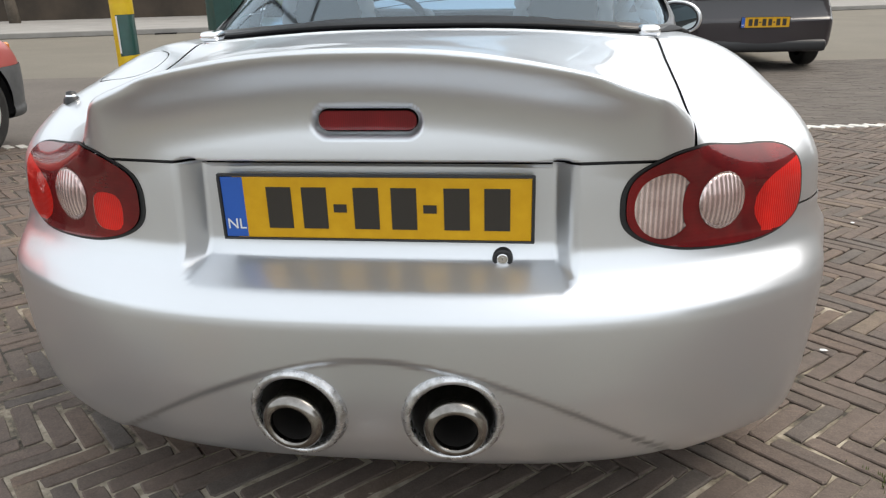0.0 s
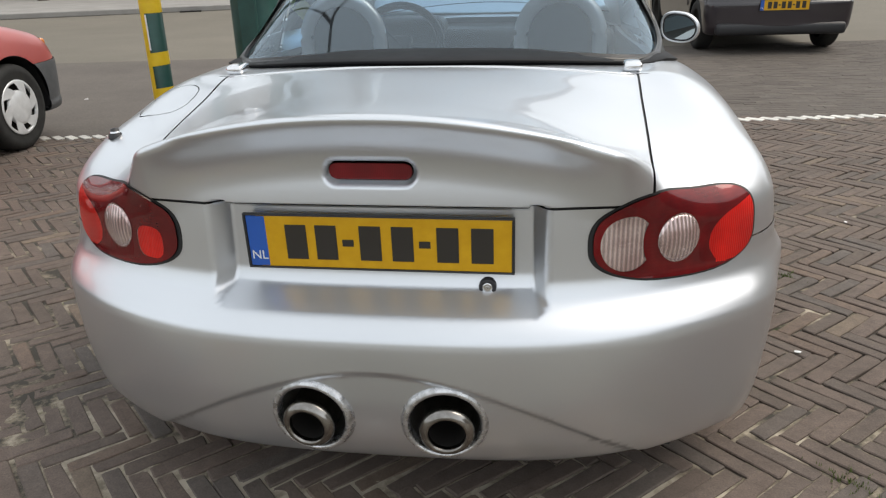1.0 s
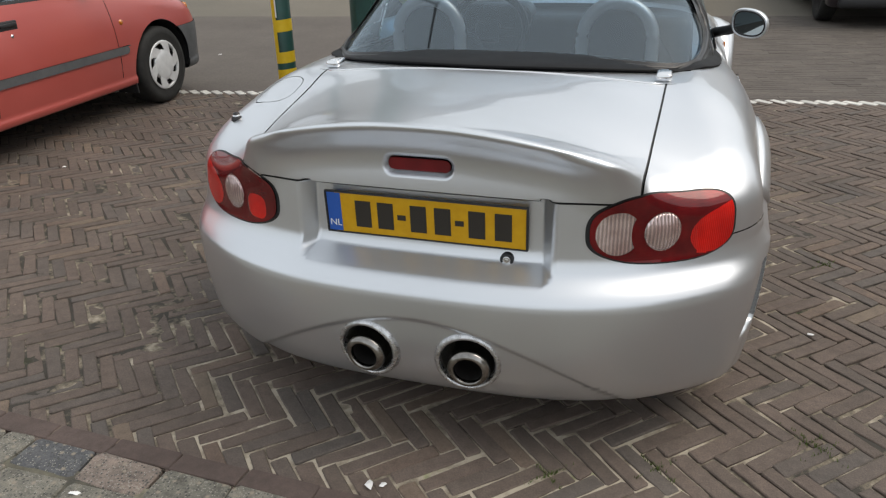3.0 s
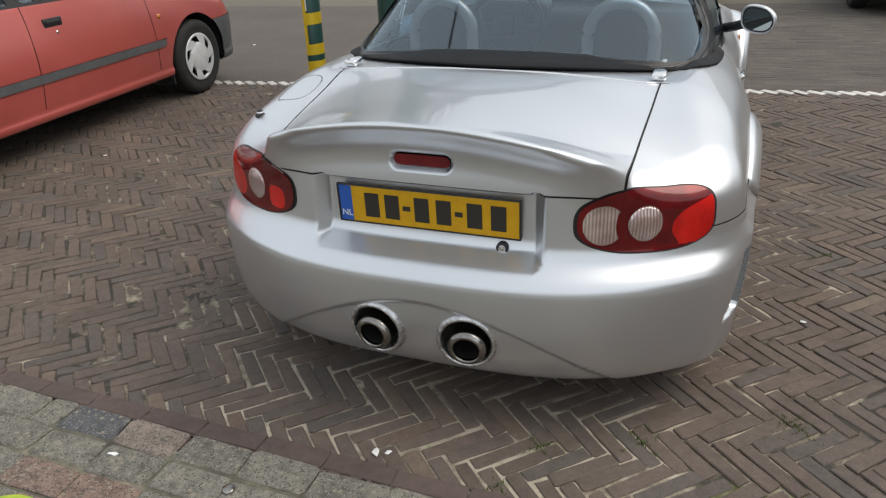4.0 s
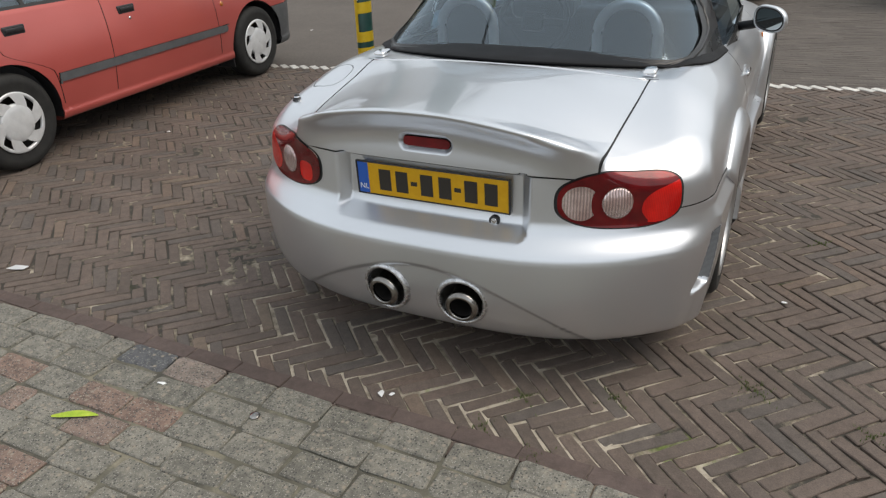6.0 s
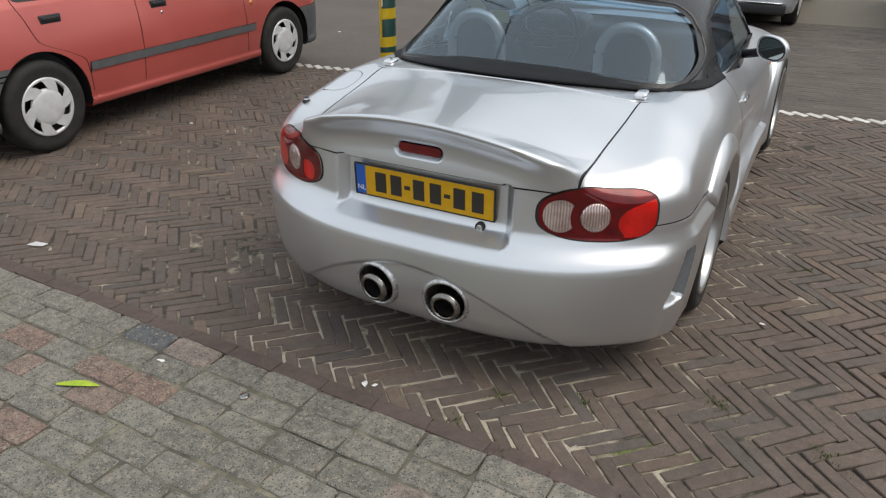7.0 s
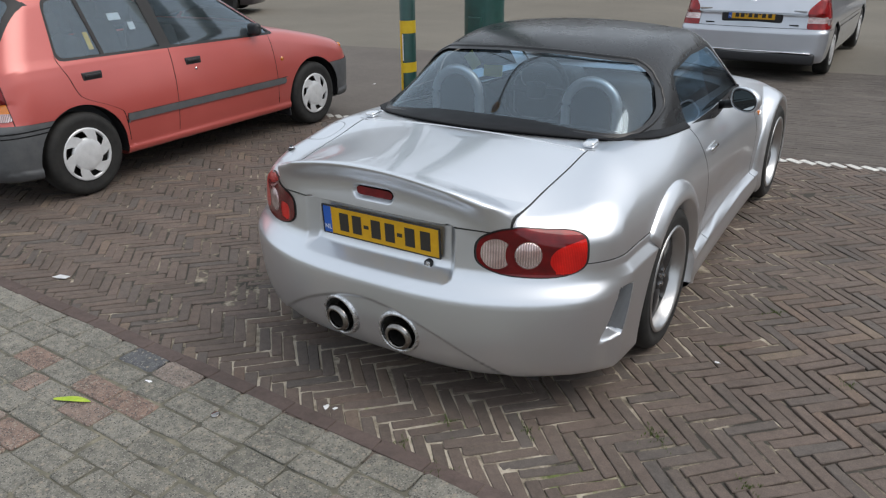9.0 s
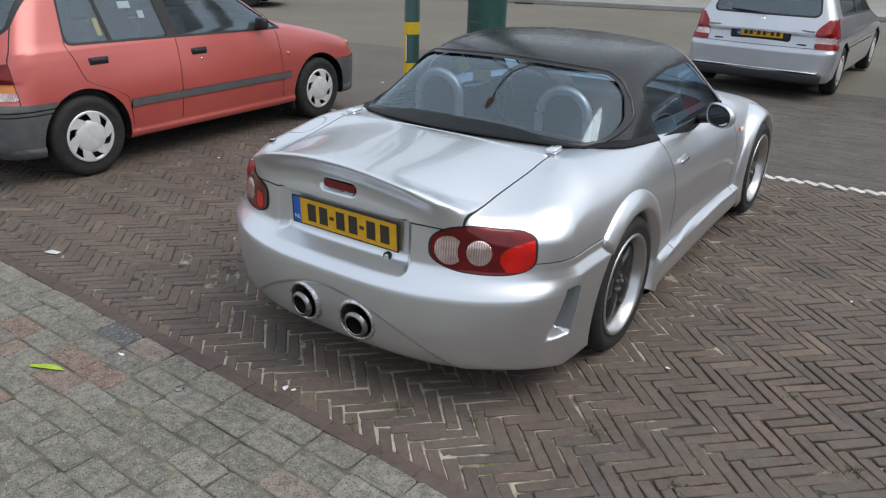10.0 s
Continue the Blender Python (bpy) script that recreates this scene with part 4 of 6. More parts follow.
# ---- roadster: wheels, exhausts, plate, fittings, cabin ----
def road_wheel(parent, cy, sign):
    """A five-spoke wheel with a polished lip and dark spokes; its outer face looks to sign * x."""
    tyre = part("wheel", lathe([(0.0, 0.222), (-0.004, 0.235), (0.006, 0.255), (0.004, 0.276), (-0.012, 0.296), (-0.035, 0.302), (-0.165, 0.302), (-0.19, 0.294), (-0.2, 0.25), (-0.195, 0.22)], "x", 56), TYRE, parent, "low-profile tyre on a five-spoke alloy wheel", True)
    tyre.matrix_basis = Matrix.Translation((sign * 0.832, cy, WHEEL_Z)) @ (pose(0, 0, 0) if sign > 0 else pose(0, 0, 0, 0, 0, 180))
    part("rim", lathe([(0.0, 0.226), (0.006, 0.222), (0.004, 0.214), (-0.006, 0.206), (-0.030, 0.196), (-0.046, 0.192)], "x", 56), ALLOY, tyre, "polished alloy rim", True)
    part("barrel", lathe([(-0.046, 0.1922), (-0.10, 0.188), (-0.19, 0.186)], "x", 56), ALLOY, tyre, "pale wheel barrel", True)
    hub = lathe([(-0.030, 0.001), (-0.030, 0.040), (-0.036, 0.058), (-0.06, 0.064), (-0.12, 0.07)], "x", 32)
    part("hub", hub, ANTHRACITE, tyre, "", True)
    part("brake_disc", lathe([(-0.12, 0.05), (-0.12, 0.187)], "x", 32), SOOT, tyre, "", True)
    for k in range(5):
        bm = bmesh.new()
        rows = []
        for i in range(7):
            t = i / 6
            r = 0.05 + 0.147 * t
            half = 0.057 - 0.006 * math.sin(math.pi * t * 0.8) - 0.004 * t
            depth = -0.034 + 0.010 * math.sin(math.pi * t) - 0.010 * t
            rows.append([bm.verts.new((depth - 0.03, -half, r)), bm.verts.new((depth - 0.006, -half, r)), bm.verts.new((depth, -half * 0.6, r)), bm.verts.new((depth, half * 0.6, r)), bm.verts.new((depth - 0.006, half, r)), bm.verts.new((depth - 0.03, half, r))])
        for a, b in zip(rows, rows[1:]):
            for j in range(5):
                bm.faces.new((a[j], a[j + 1], b[j + 1], b[j]))
        bmesh.ops.recalc_face_normals(bm, faces=bm.faces[:])
        bm.transform(Matrix.Rotation(2 * math.pi * k / 5 + 0.3, 4, "X"))
        part("spoke", bm, ANTHRACITE, tyre, "dark painted spoke", True)
        part("wheel_nut", lathe([(-0.024, 0.001), (-0.024, 0.009), (-0.04, 0.010)], "x", 6, (0, 0.033 * math.cos(1.256 * k), 0.033 * math.sin(1.256 * k))), CHROME, tyre)
    return tyre


for cy in (REAR_WHEEL, FRONT_WHEEL):
    for sign in (1, -1):
        road_wheel(roadster, cy, sign)

for sx in (-EXHAUST_X, EXHAUST_X):
    at = touch(roadster_skin, (sx + 0.085 * (1 if sx > 0 else -1), -0.5, EXHAUST_Z), (0, 1, 0))
    y0 = touch(roadster_skin, (sx, -0.5, EXHAUST_Z + 0.09), (0, 1, 0)).y
    ring = part("exhaust_ring", lathe([(0.012, 0.070), (-0.006, 0.070), (-0.012, 0.074), (-0.012, 0.080), (-0.004, 0.086), (0.006, 0.0885), (0.02, 0.089)], "y", 48), RING, roadster, "worn chrome trim ring round the exhaust opening", True)
    tilt = pose(sx, y0 + 0.016, EXHAUST_Z, 5, 0, 5 if sx > 0 else -5)
    ring.matrix_basis = tilt
    part("exhaust_sleeve", lathe([(0.012, 0.0705), (0.16, 0.068), (0.16, 0.001)], "y", 40), SLEEVE, ring, "dark inside of the exhaust opening", True)
    seat = (0.004 if sx > 0 else -0.004, 0.012, -0.011)
    pipe = lathe([(0.16, 0.052), (0.06, 0.052), (0.02, 0.0510), (-0.004, 0.0495), (-0.014, 0.0500), (-0.019, 0.0535), (-0.025, 0.0550), (-0.032, 0.0535), (-0.038, 0.0490), (-0.042, 0.0430), (-0.042, 0.0385), (-0.038, 0.0362), (-0.030, 0.0356)], "y", 48, seat)
    part("exhaust_tip", pipe, STEEL, ring, "polished steel tailpipe, sooty inside", True)
    part("exhaust_bore", lathe([(-0.0310, 0.0358), (-0.020, 0.0352), (0.0, 0.0350), (0.09, 0.0345), (0.09, 0.001)], "y", 40, seat), SOOT, ring, "", True)


BARS = [(-0.175, 0.042), (-0.115, 0.042), (-0.072, 0.022), (-0.028, 0.042), (0.035, 0.042), (0.078, 0.022), (0.122, 0.042), (0.188, 0.042)]


def letters(text, size, mat, parent, m):
    """Letters as a mesh in the plane x, z, facing -y."""
    cu = bpy.data.curves.new("letters", "FONT")
    cu.body, cu.size, cu.extrude, cu.align_x, cu.align_y = text, size, 0.0004, "CENTER", "CENTER"
    tmp = new("letters", cu)
    dep = bpy.context.evaluated_depsgraph_get()
    me = bpy.data.meshes.new_from_object(tmp.evaluated_get(dep))
    bpy.data.objects.remove(tmp)
    me.materials.append(mat)
    ob = new("letters", me)
    ob.parent = parent
    ob.matrix_basis = m @ pose(0, 0, 0, 90)
    return ob


def number_plate(parent, m, scale=1.0, frame_mat=None):
    plate = part("number_plate", box((-0.24, -0.004, -0.055), (0.26, 0.0, 0.055), 0.003, 2), PLATE, parent, "yellow number plate with a blue strip")
    plate.matrix_basis = m
    part("blue_strip", box((-0.258, -0.0044, -0.053), (-0.2195, 0.0, 0.053), 0.001, 1), PLATE_BLUE, plate, "blue strip")
    frame_bm = merge(box((-0.264, -0.006, 0.0535), (0.264, 0.004, 0.058), 0.002), box((-0.264, -0.006, -0.058), (0.264, 0.004, -0.0535), 0.002),
                     box((-0.264, -0.006, -0.054), (-0.2585, 0.004, 0.054), 0.002), box((0.2585, -0.006, -0.054), (0.264, 0.004, 0.054), 0.002))
    part("plate_frame", frame_bm, frame_mat or BLACK_PLASTIC, plate, "black plate frame")
    for x, w in BARS:
        part("bar", box((x + 0.015 - w / 2, -0.0052, -0.036), (x + 0.015 + w / 2, -0.003, 0.036 if w > 0.03 else -0.02 + 0.01), 0.0), PLATE_BLACK, plate) if w > 0.03 else part("bar", box((x + 0.015 - w / 2, -0.0052, -0.007), (x + 0.015 + w / 2, -0.003, 0.007)), PLATE_BLACK, plate)
    letters("NL", 0.026, WHITE, plate, pose(-0.238, -0.005, -0.03))
    return plate


number_plate(roadster, pose(0, 0.006, 0.6375, 3))
lock = part("trunk_lock", lathe([(0.012, 0.017), (-0.008, 0.017), (-0.011, 0.014), (-0.009, 0.011), (-0.009, 0.001)], "y", 28, (0.212, 0.010, 0.553)), BLACK_PLASTIC, roadster, "round black trunk lock", True)
part("lock_barrel", lathe([(0.0, 0.0105), (-0.0105, 0.010), (-0.0115, 0.008), (-0.0105, 0.004), (-0.0105, 0.001)], "y", 24, (0.212, 0.010, 0.553)), CHROME, lock, "chrome lock barrel", True)

for sx in (-0.525, 0.525):
    at = touch(roadster_skin, (sx, 0.68, 1.3), (0, 0, -1))
    clip = part("hardtop_clip", merge(box((-0.023, -0.030, 0.004), (0.023, 0.026, 0.027), 0.009, 4), box((-0.015, 0.016, 0.006), (0.015, 0.050, 0.022), 0.007, 3), box((-0.010, -0.022, -0.004), (0.010, 0.0, 0.008), 0.003, 2)), CLIP, roadster, "bright hardtop clip", True)
    clip.matrix_basis = Matrix.Translation(at) @ pose(0, 0.0, -0.002, 4, 0, 0)
base = touch(roadster_skin, (-0.692, 0.313, 1.3), (0, 0, -1))
foot = part("aerial_base", lathe([(-0.005, 0.017), (0.004, 0.016), (0.010, 0.011), (0.018, 0.009), (0.020, 0.001)], "z", 20), BLACK_PLASTIC, roadster, "black aerial base", True)
foot.matrix_basis = Matrix.Translation(base)
part("aerial_nut", lathe([(0.006, 0.0125), (0.010, 0.012), (0.016, 0.008), (0.020, 0.001)], "z", 16), CHROME, foot, "", True)


def door_mirror(sign):
    """A rounded D-shaped mirror: housing, dark edge and glass."""
    def rim(a, wide, tall):
        c, n = math.cos(a) * sign, math.sin(a)
        power = 2.9 if c < 0 else 2.1
        r = (abs(c) ** power + abs(n) ** power) ** (-1 / power)
        x = r * c
        return sign * x * wide, r * n * tall - 0.10 * x * wide

    turns = np.linspace(0, 2 * math.pi, 41)[:-1]
    bm = bmesh.new()
    rows = []
    for y, k in ((-0.010, 0.80), (-0.016, 0.88), (-0.017, 0.95), (-0.010, 0.99), (0.006, 1.0), (0.030, 0.90), (0.050, 0.70), (0.062, 0.42), (0.066, 0.12)):
        rows.append([bm.verts.new((rim(a, 0.078 * k, 0.061 * k)[0], y, rim(a, 0.078 * k, 0.061 * k)[1])) for a in turns])
    for u, v in zip(rows, rows[1:]):
        for i in range(40):
            bm.faces.new((u[i], u[(i + 1) % 40], v[(i + 1) % 40], v[i]))
    bm.faces.new(rows[-1])
    bmesh.ops.recalc_face_normals(bm, faces=bm.faces[:])
    body = part("door_mirror", bm, SILVER, roadster, "rounded door mirror in silver", True)
    body.matrix_basis = pose(sign * 0.832, 1.955, 0.846, 2, 0, -sign * 21)
    g = bmesh.new()
    g.faces.new([g.verts.new((rim(a, 0.065, 0.050)[0], -0.0125, rim(a, 0.065, 0.050)[1])) for a in turns])
    bmesh.ops.recalc_face_normals(g, faces=g.faces[:])
    part("mirror_glass", g, MIRROR, body, "mirror glass")
    part("mirror_rim", tube([(rim(a, 0.065, 0.050)[0], -0.0125, rim(a, 0.065, 0.050)[1]) for a in turns], 0.0042, 6, True), BLACK_PLASTIC, body, "", True)
    part("mirror_foot", tube([(-sign * 0.05, 0.02, -0.02), (-sign * 0.10, 0.03, -0.04), (-sign * 0.17, 0.05, -0.06)], 0.022, 10), BLACK_PLASTIC, body, "dark mirror foot", True)


for sign in (1, -1):
    door_mirror(sign)
    at = touch(roadster_skin, (sign * 1.2, 1.60, 0.675), (-sign, 0, 0))
    handle = part("door_handle", merge(box((-0.008, -0.075, -0.022), (0.004, 0.075, 0.022), 0.004, 3)), SILVER, roadster, "silver door handle", True)
    handle.matrix_basis = Matrix.Translation(at) @ pose(0, 0, 0, 0, -sign * 18, 0)
    grip = part("handle_grip", box((0.0 if sign > 0 else -0.02, -0.055, -0.006), (0.02 if sign > 0 else 0.0, 0.06, 0.012), 0.006, 3), CHROME, handle, "bright handle grip", True)
    at = touch(roadster_skin, (sign * 1.2, 2.72, 0.63), (-sign, 0, 0))
    part("side_marker", box((-0.006, -0.03, -0.014), (0.006, 0.03, 0.014), 0.005, 2), AMBER, roadster, "amber side marker", True).matrix_basis = Matrix.Translation(at)

# cabin
def seat(x):
    s = part("seat", merge(box((x - 0.24, 1.30, 0.25), (x + 0.24, 1.78, 0.42), 0.05, 3)), SEAT, roadster, "dark bucket seat", True)
    back = bmesh.new()
    bmesh.ops.create_uvsphere(back, u_segments=20, v_segments=14, radius=1.0)
    for v in back.verts:
        v.co = Vector((x + 0.23 * v.co.x * (1 - 0.25 * max(v.co.z, 0)), 1.34 - 0.14 * v.co.z + 0.085 * v.co.y, 0.62 + 0.36 * np.sign(v.co.z) * abs(v.co.z) ** 0.7))
    part("seat_back", back, SEAT, s, "dark seat back with built-in headrest", True)
    return s


for x in (-0.345, 0.345):
    seat(x)
    arc = [(x - 0.120, 1.14, 0.70), (x - 0.120, 1.13, 0.80), (x - 0.120, 1.127, 0.87)] + [(x + 0.120 * math.cos(a), 1.125, 0.903 + 0.122 * math.sin(a)) for a in np.linspace(math.pi, 0, 22)] + [(x + 0.120, 1.127, 0.87), (x + 0.120, 1.13, 0.80), (x + 0.120, 1.14, 0.70)]
    hoop = part("roll_hoop", tube(arc, 0.023, 12), HOOP, roadster, "silver roll hoop behind the seat", True)
    pad = bmesh.new()
    for dy in (-0.006, 0.006):
        pad.faces.new([pad.verts.new((p[0], p[1] + dy, p[2])) for p in arc])
    part("hoop_pad", pad, SEAT, hoop, "dark grey cloth filling of the hoop")
tub = merge(box((-0.66, 0.80, 0.16), (0.66, 2.62, 0.20), 0), box((-0.66, 0.80, 0.2), (0.66, 0.86, 0.82), 0), box((-0.66, 0.86, 0.2), (-0.62, 2.62, 0.80), 0), box((0.62, 0.86, 0.2), (0.66, 2.62, 0.80), 0), box((-0.66, 2.58, 0.2), (0.66, 2.62, 0.80), 0))
part("cabin_tub", tub, INTERIOR, roadster, "dark cabin lining")
part("parcel_shelf", box((-0.62, 0.70, 0.80), (0.62, 1.16, 0.825), 0.01, 2), INTERIOR, roadster, "")
part("dashboard", box((-0.60, 2.18, 0.55), (0.60, 2.60, 0.83), 0.06, 4), BLACK_PLASTIC, roadster, "black dashboard", True)
part("instrument_hood", box((-0.52, 2.12, 0.76), (-0.16, 2.34, 0.885), 0.05, 4), BLACK_PLASTIC, roadster, "", True)
wheel_ring = part("steering_wheel", moved(tube([(0.185 * math.cos(a), 0.185 * math.sin(a), 0) for a in np.linspace(0, 2 * math.pi, 41)[:-1]], 0.017, 10, True), Matrix.Identity(4)), BLACK_PLASTIC, roadster, "black steering wheel", True)
wheel_ring.matrix_basis = pose(-0.34, 2.00, 0.775, 66, 0, 0)
part("steering_hub", merge(box((-0.06, -0.05, -0.02), (0.06, 0.05, 0.03), 0.02, 3), box((-0.18, -0.018, -0.008), (0.18, 0.018, 0.008), 0.006, 2)), BLACK_PLASTIC, wheel_ring, "", True)
part("rear_view_mirror", box((-0.11, 2.02, 1.05), (0.11, 2.05, 1.11), 0.012, 3), BLACK_PLASTIC, roadster, "", True)
# added stand-in for a yellow patch of unknown source in the rear glass
part("yellow_patch", box((-0.055, -0.002, -0.032), (0.055, 0.002, 0.032), 0.0015, 1), YELLOW_PATCH, roadster, "pale yellow rectangle added for a yellow patch in the rear glass").matrix_basis = pose(-0.573, 1.90, 0.884, -20, 0, 18)
part("underbody", box((-0.60, 0.12, 0.135), (0.60, 3.6, 0.16), 0.0), BLACK_PLASTIC, roadster, "")


# ---- other parked cars: y = 0 at the rear bumper, nose towards +y ----
def hatchback_solid(p):
    def solid(x, y, z):
        ax = np.abs(x)
        fall = np.where(z > 0.5, 0.075 * (np.maximum(z - 0.5, 0) / 0.4) ** 2, 0.035 * (np.maximum(0.5 - z, 0) / 0.3) ** 2)
        side = ax - (p["half"] - fall + p.get("sill", 0.0) * step(z, 0.275, 0.250))
        top = z - (curve(y, (0.0, p["belt"] + 0.03), (p["cowl"] - 0.3, p["belt"] + 0.02), (p["cowl"], p["belt"] + 0.01), (p["cowl"] + 0.5, p["belt"] - 0.075), (p["long"] - 0.1, p["belt"] - 0.21)) - 0.07 * x * x)
        rear = (curve(z, (0.2, 0.05), (0.30, 0.0), (0.52, 0.0), (0.57, 0.035), (0.75, p["tail"]), (1.0, p["tail"] + 0.05)) + 0.16 * ax ** 2.4) - y
        front = y - (p["long"] - 0.22 * ax ** 2 - 0.18 * np.maximum(z - 0.52, 0))
        body = smax(smax(side, top, 0.10), smax(rear, front, 0.02), p.get("round", 0.12))
        body = smax(body, 0.20 - z, 0.03)
        roof = z - (p["high"] - 0.09 * x * x - 0.045 * (y - p["cowl"] * 0.55) ** 2)
        cside = ax - (p["half"] - 0.085 - p["lean"] * np.maximum(z - p["belt"], -0.04))
        crear = (p["tail"] + 0.02 + p["hatch"] * (z - p["belt"]) + 0.16 * ax ** 2.4 - y) / 1.1
        cfront = (y - (p["cowl"] + 0.12 - 1.55 * (z - p["belt"]) - 0.25 * x * x)) / 1.7
        cabin = smax(smax(cside, roof, 0.12), smax(crear, cfront, 0.02), p.get("round", 0.10))
        cabin = smax(cabin, p["belt"] - 0.2 - z, 0.02)
        return smin(body, cabin, 0.035)
    return solid


def plain_wheel(parent, x, y, r, sign, cover=True):
    w = part("wheel", lathe([(0.0, r * 0.64), (-0.002, r * 0.70), (0.008, r * 0.80), (0.004, r * 0.92), (-0.012, r * 0.98), (-0.03, r), (-0.14, r), (-0.16, r * 0.97), (-0.17, r * 0.8), (-0.16, r * 0.62)], "x", 48), TYRE, parent, "black tyre on a steel wheel", True)
    w.matrix_basis = Matrix.Translation((x, y, r)) @ (pose(0, 0, 0) if sign > 0 else pose(0, 0, 0, 0, 0, 180))
    part("rim", lathe([(-0.004, r * 0.655), (0.002, r * 0.64), (-0.02, r * 0.60), (-0.05, r * 0.5), (-0.06, r * 0.1), (-0.06, 0.001)], "x", 40), SOOT, w, "", True)
    if cover:
        c = part("wheel_cover", lathe([(-0.012, r * 0.40), (0.004, r * 0.40), (0.010, r * 0.36), (0.014, r * 0.2), (0.014, 0.001)], "x", 40), HUBCAP, w, "grey plastic wheel cover", True)
        part("cover_rim", lathe([(-0.004, r * 0.645), (0.005, r * 0.635), (0.006, r * 0.585), (0.000, r * 0.565), (-0.01, r * 0.565)], "x", 48), HUBCAP, c, "", True)
        for k in range(6):
            bm = bmesh.new()
            a0 = 2 * math.pi * k / 6
            rows = []
            for i in range(5):
                t = i / 4
                rr = r * (0.36 + 0.24 * t)
                a = a0 + 0.35 * t
                h = 0.34 - 0.05 * t
                rows.append([bm.verts.new((0.009 - 0.003 * t, rr * math.cos(a + s * h), rr * math.sin(a + s * h))) for s in (-1, -0.5, 0, 0.5, 1)])
            for u, v in zip(rows, rows[1:]):
                for j in range(4):
                    bm.faces.new((u[j], u[j + 1], v[j + 1], v[j]))
            bmesh.ops.recalc_face_normals(bm, faces=bm.faces[:])
            for f in bm.faces:
                if f.normal.x < 0:
                    f.normal_flip()
            part("cover_blade", bm, HUBCAP, c, "", True)
    return w


def arch_well(parent, y, r, half):
    for sign in (1, -1):
        bm = lathe([(half - 0.28, 0.001), (half - 0.28, r + 0.045), (half - 0.015, r + 0.045)], "x", 36, (0, y, r))
        bmesh.ops.delete(bm, geom=[v for v in bm.verts if v.co.z < 0.18], context="VERTS")
        if sign < 0:
            bm.transform(Matrix.Scale(-1, 4, (1, 0, 0)))
            bmesh.ops.reverse_faces(bm, faces=bm.faces[:])
        part("wheel_well", bm, BLACK, parent, "", True)


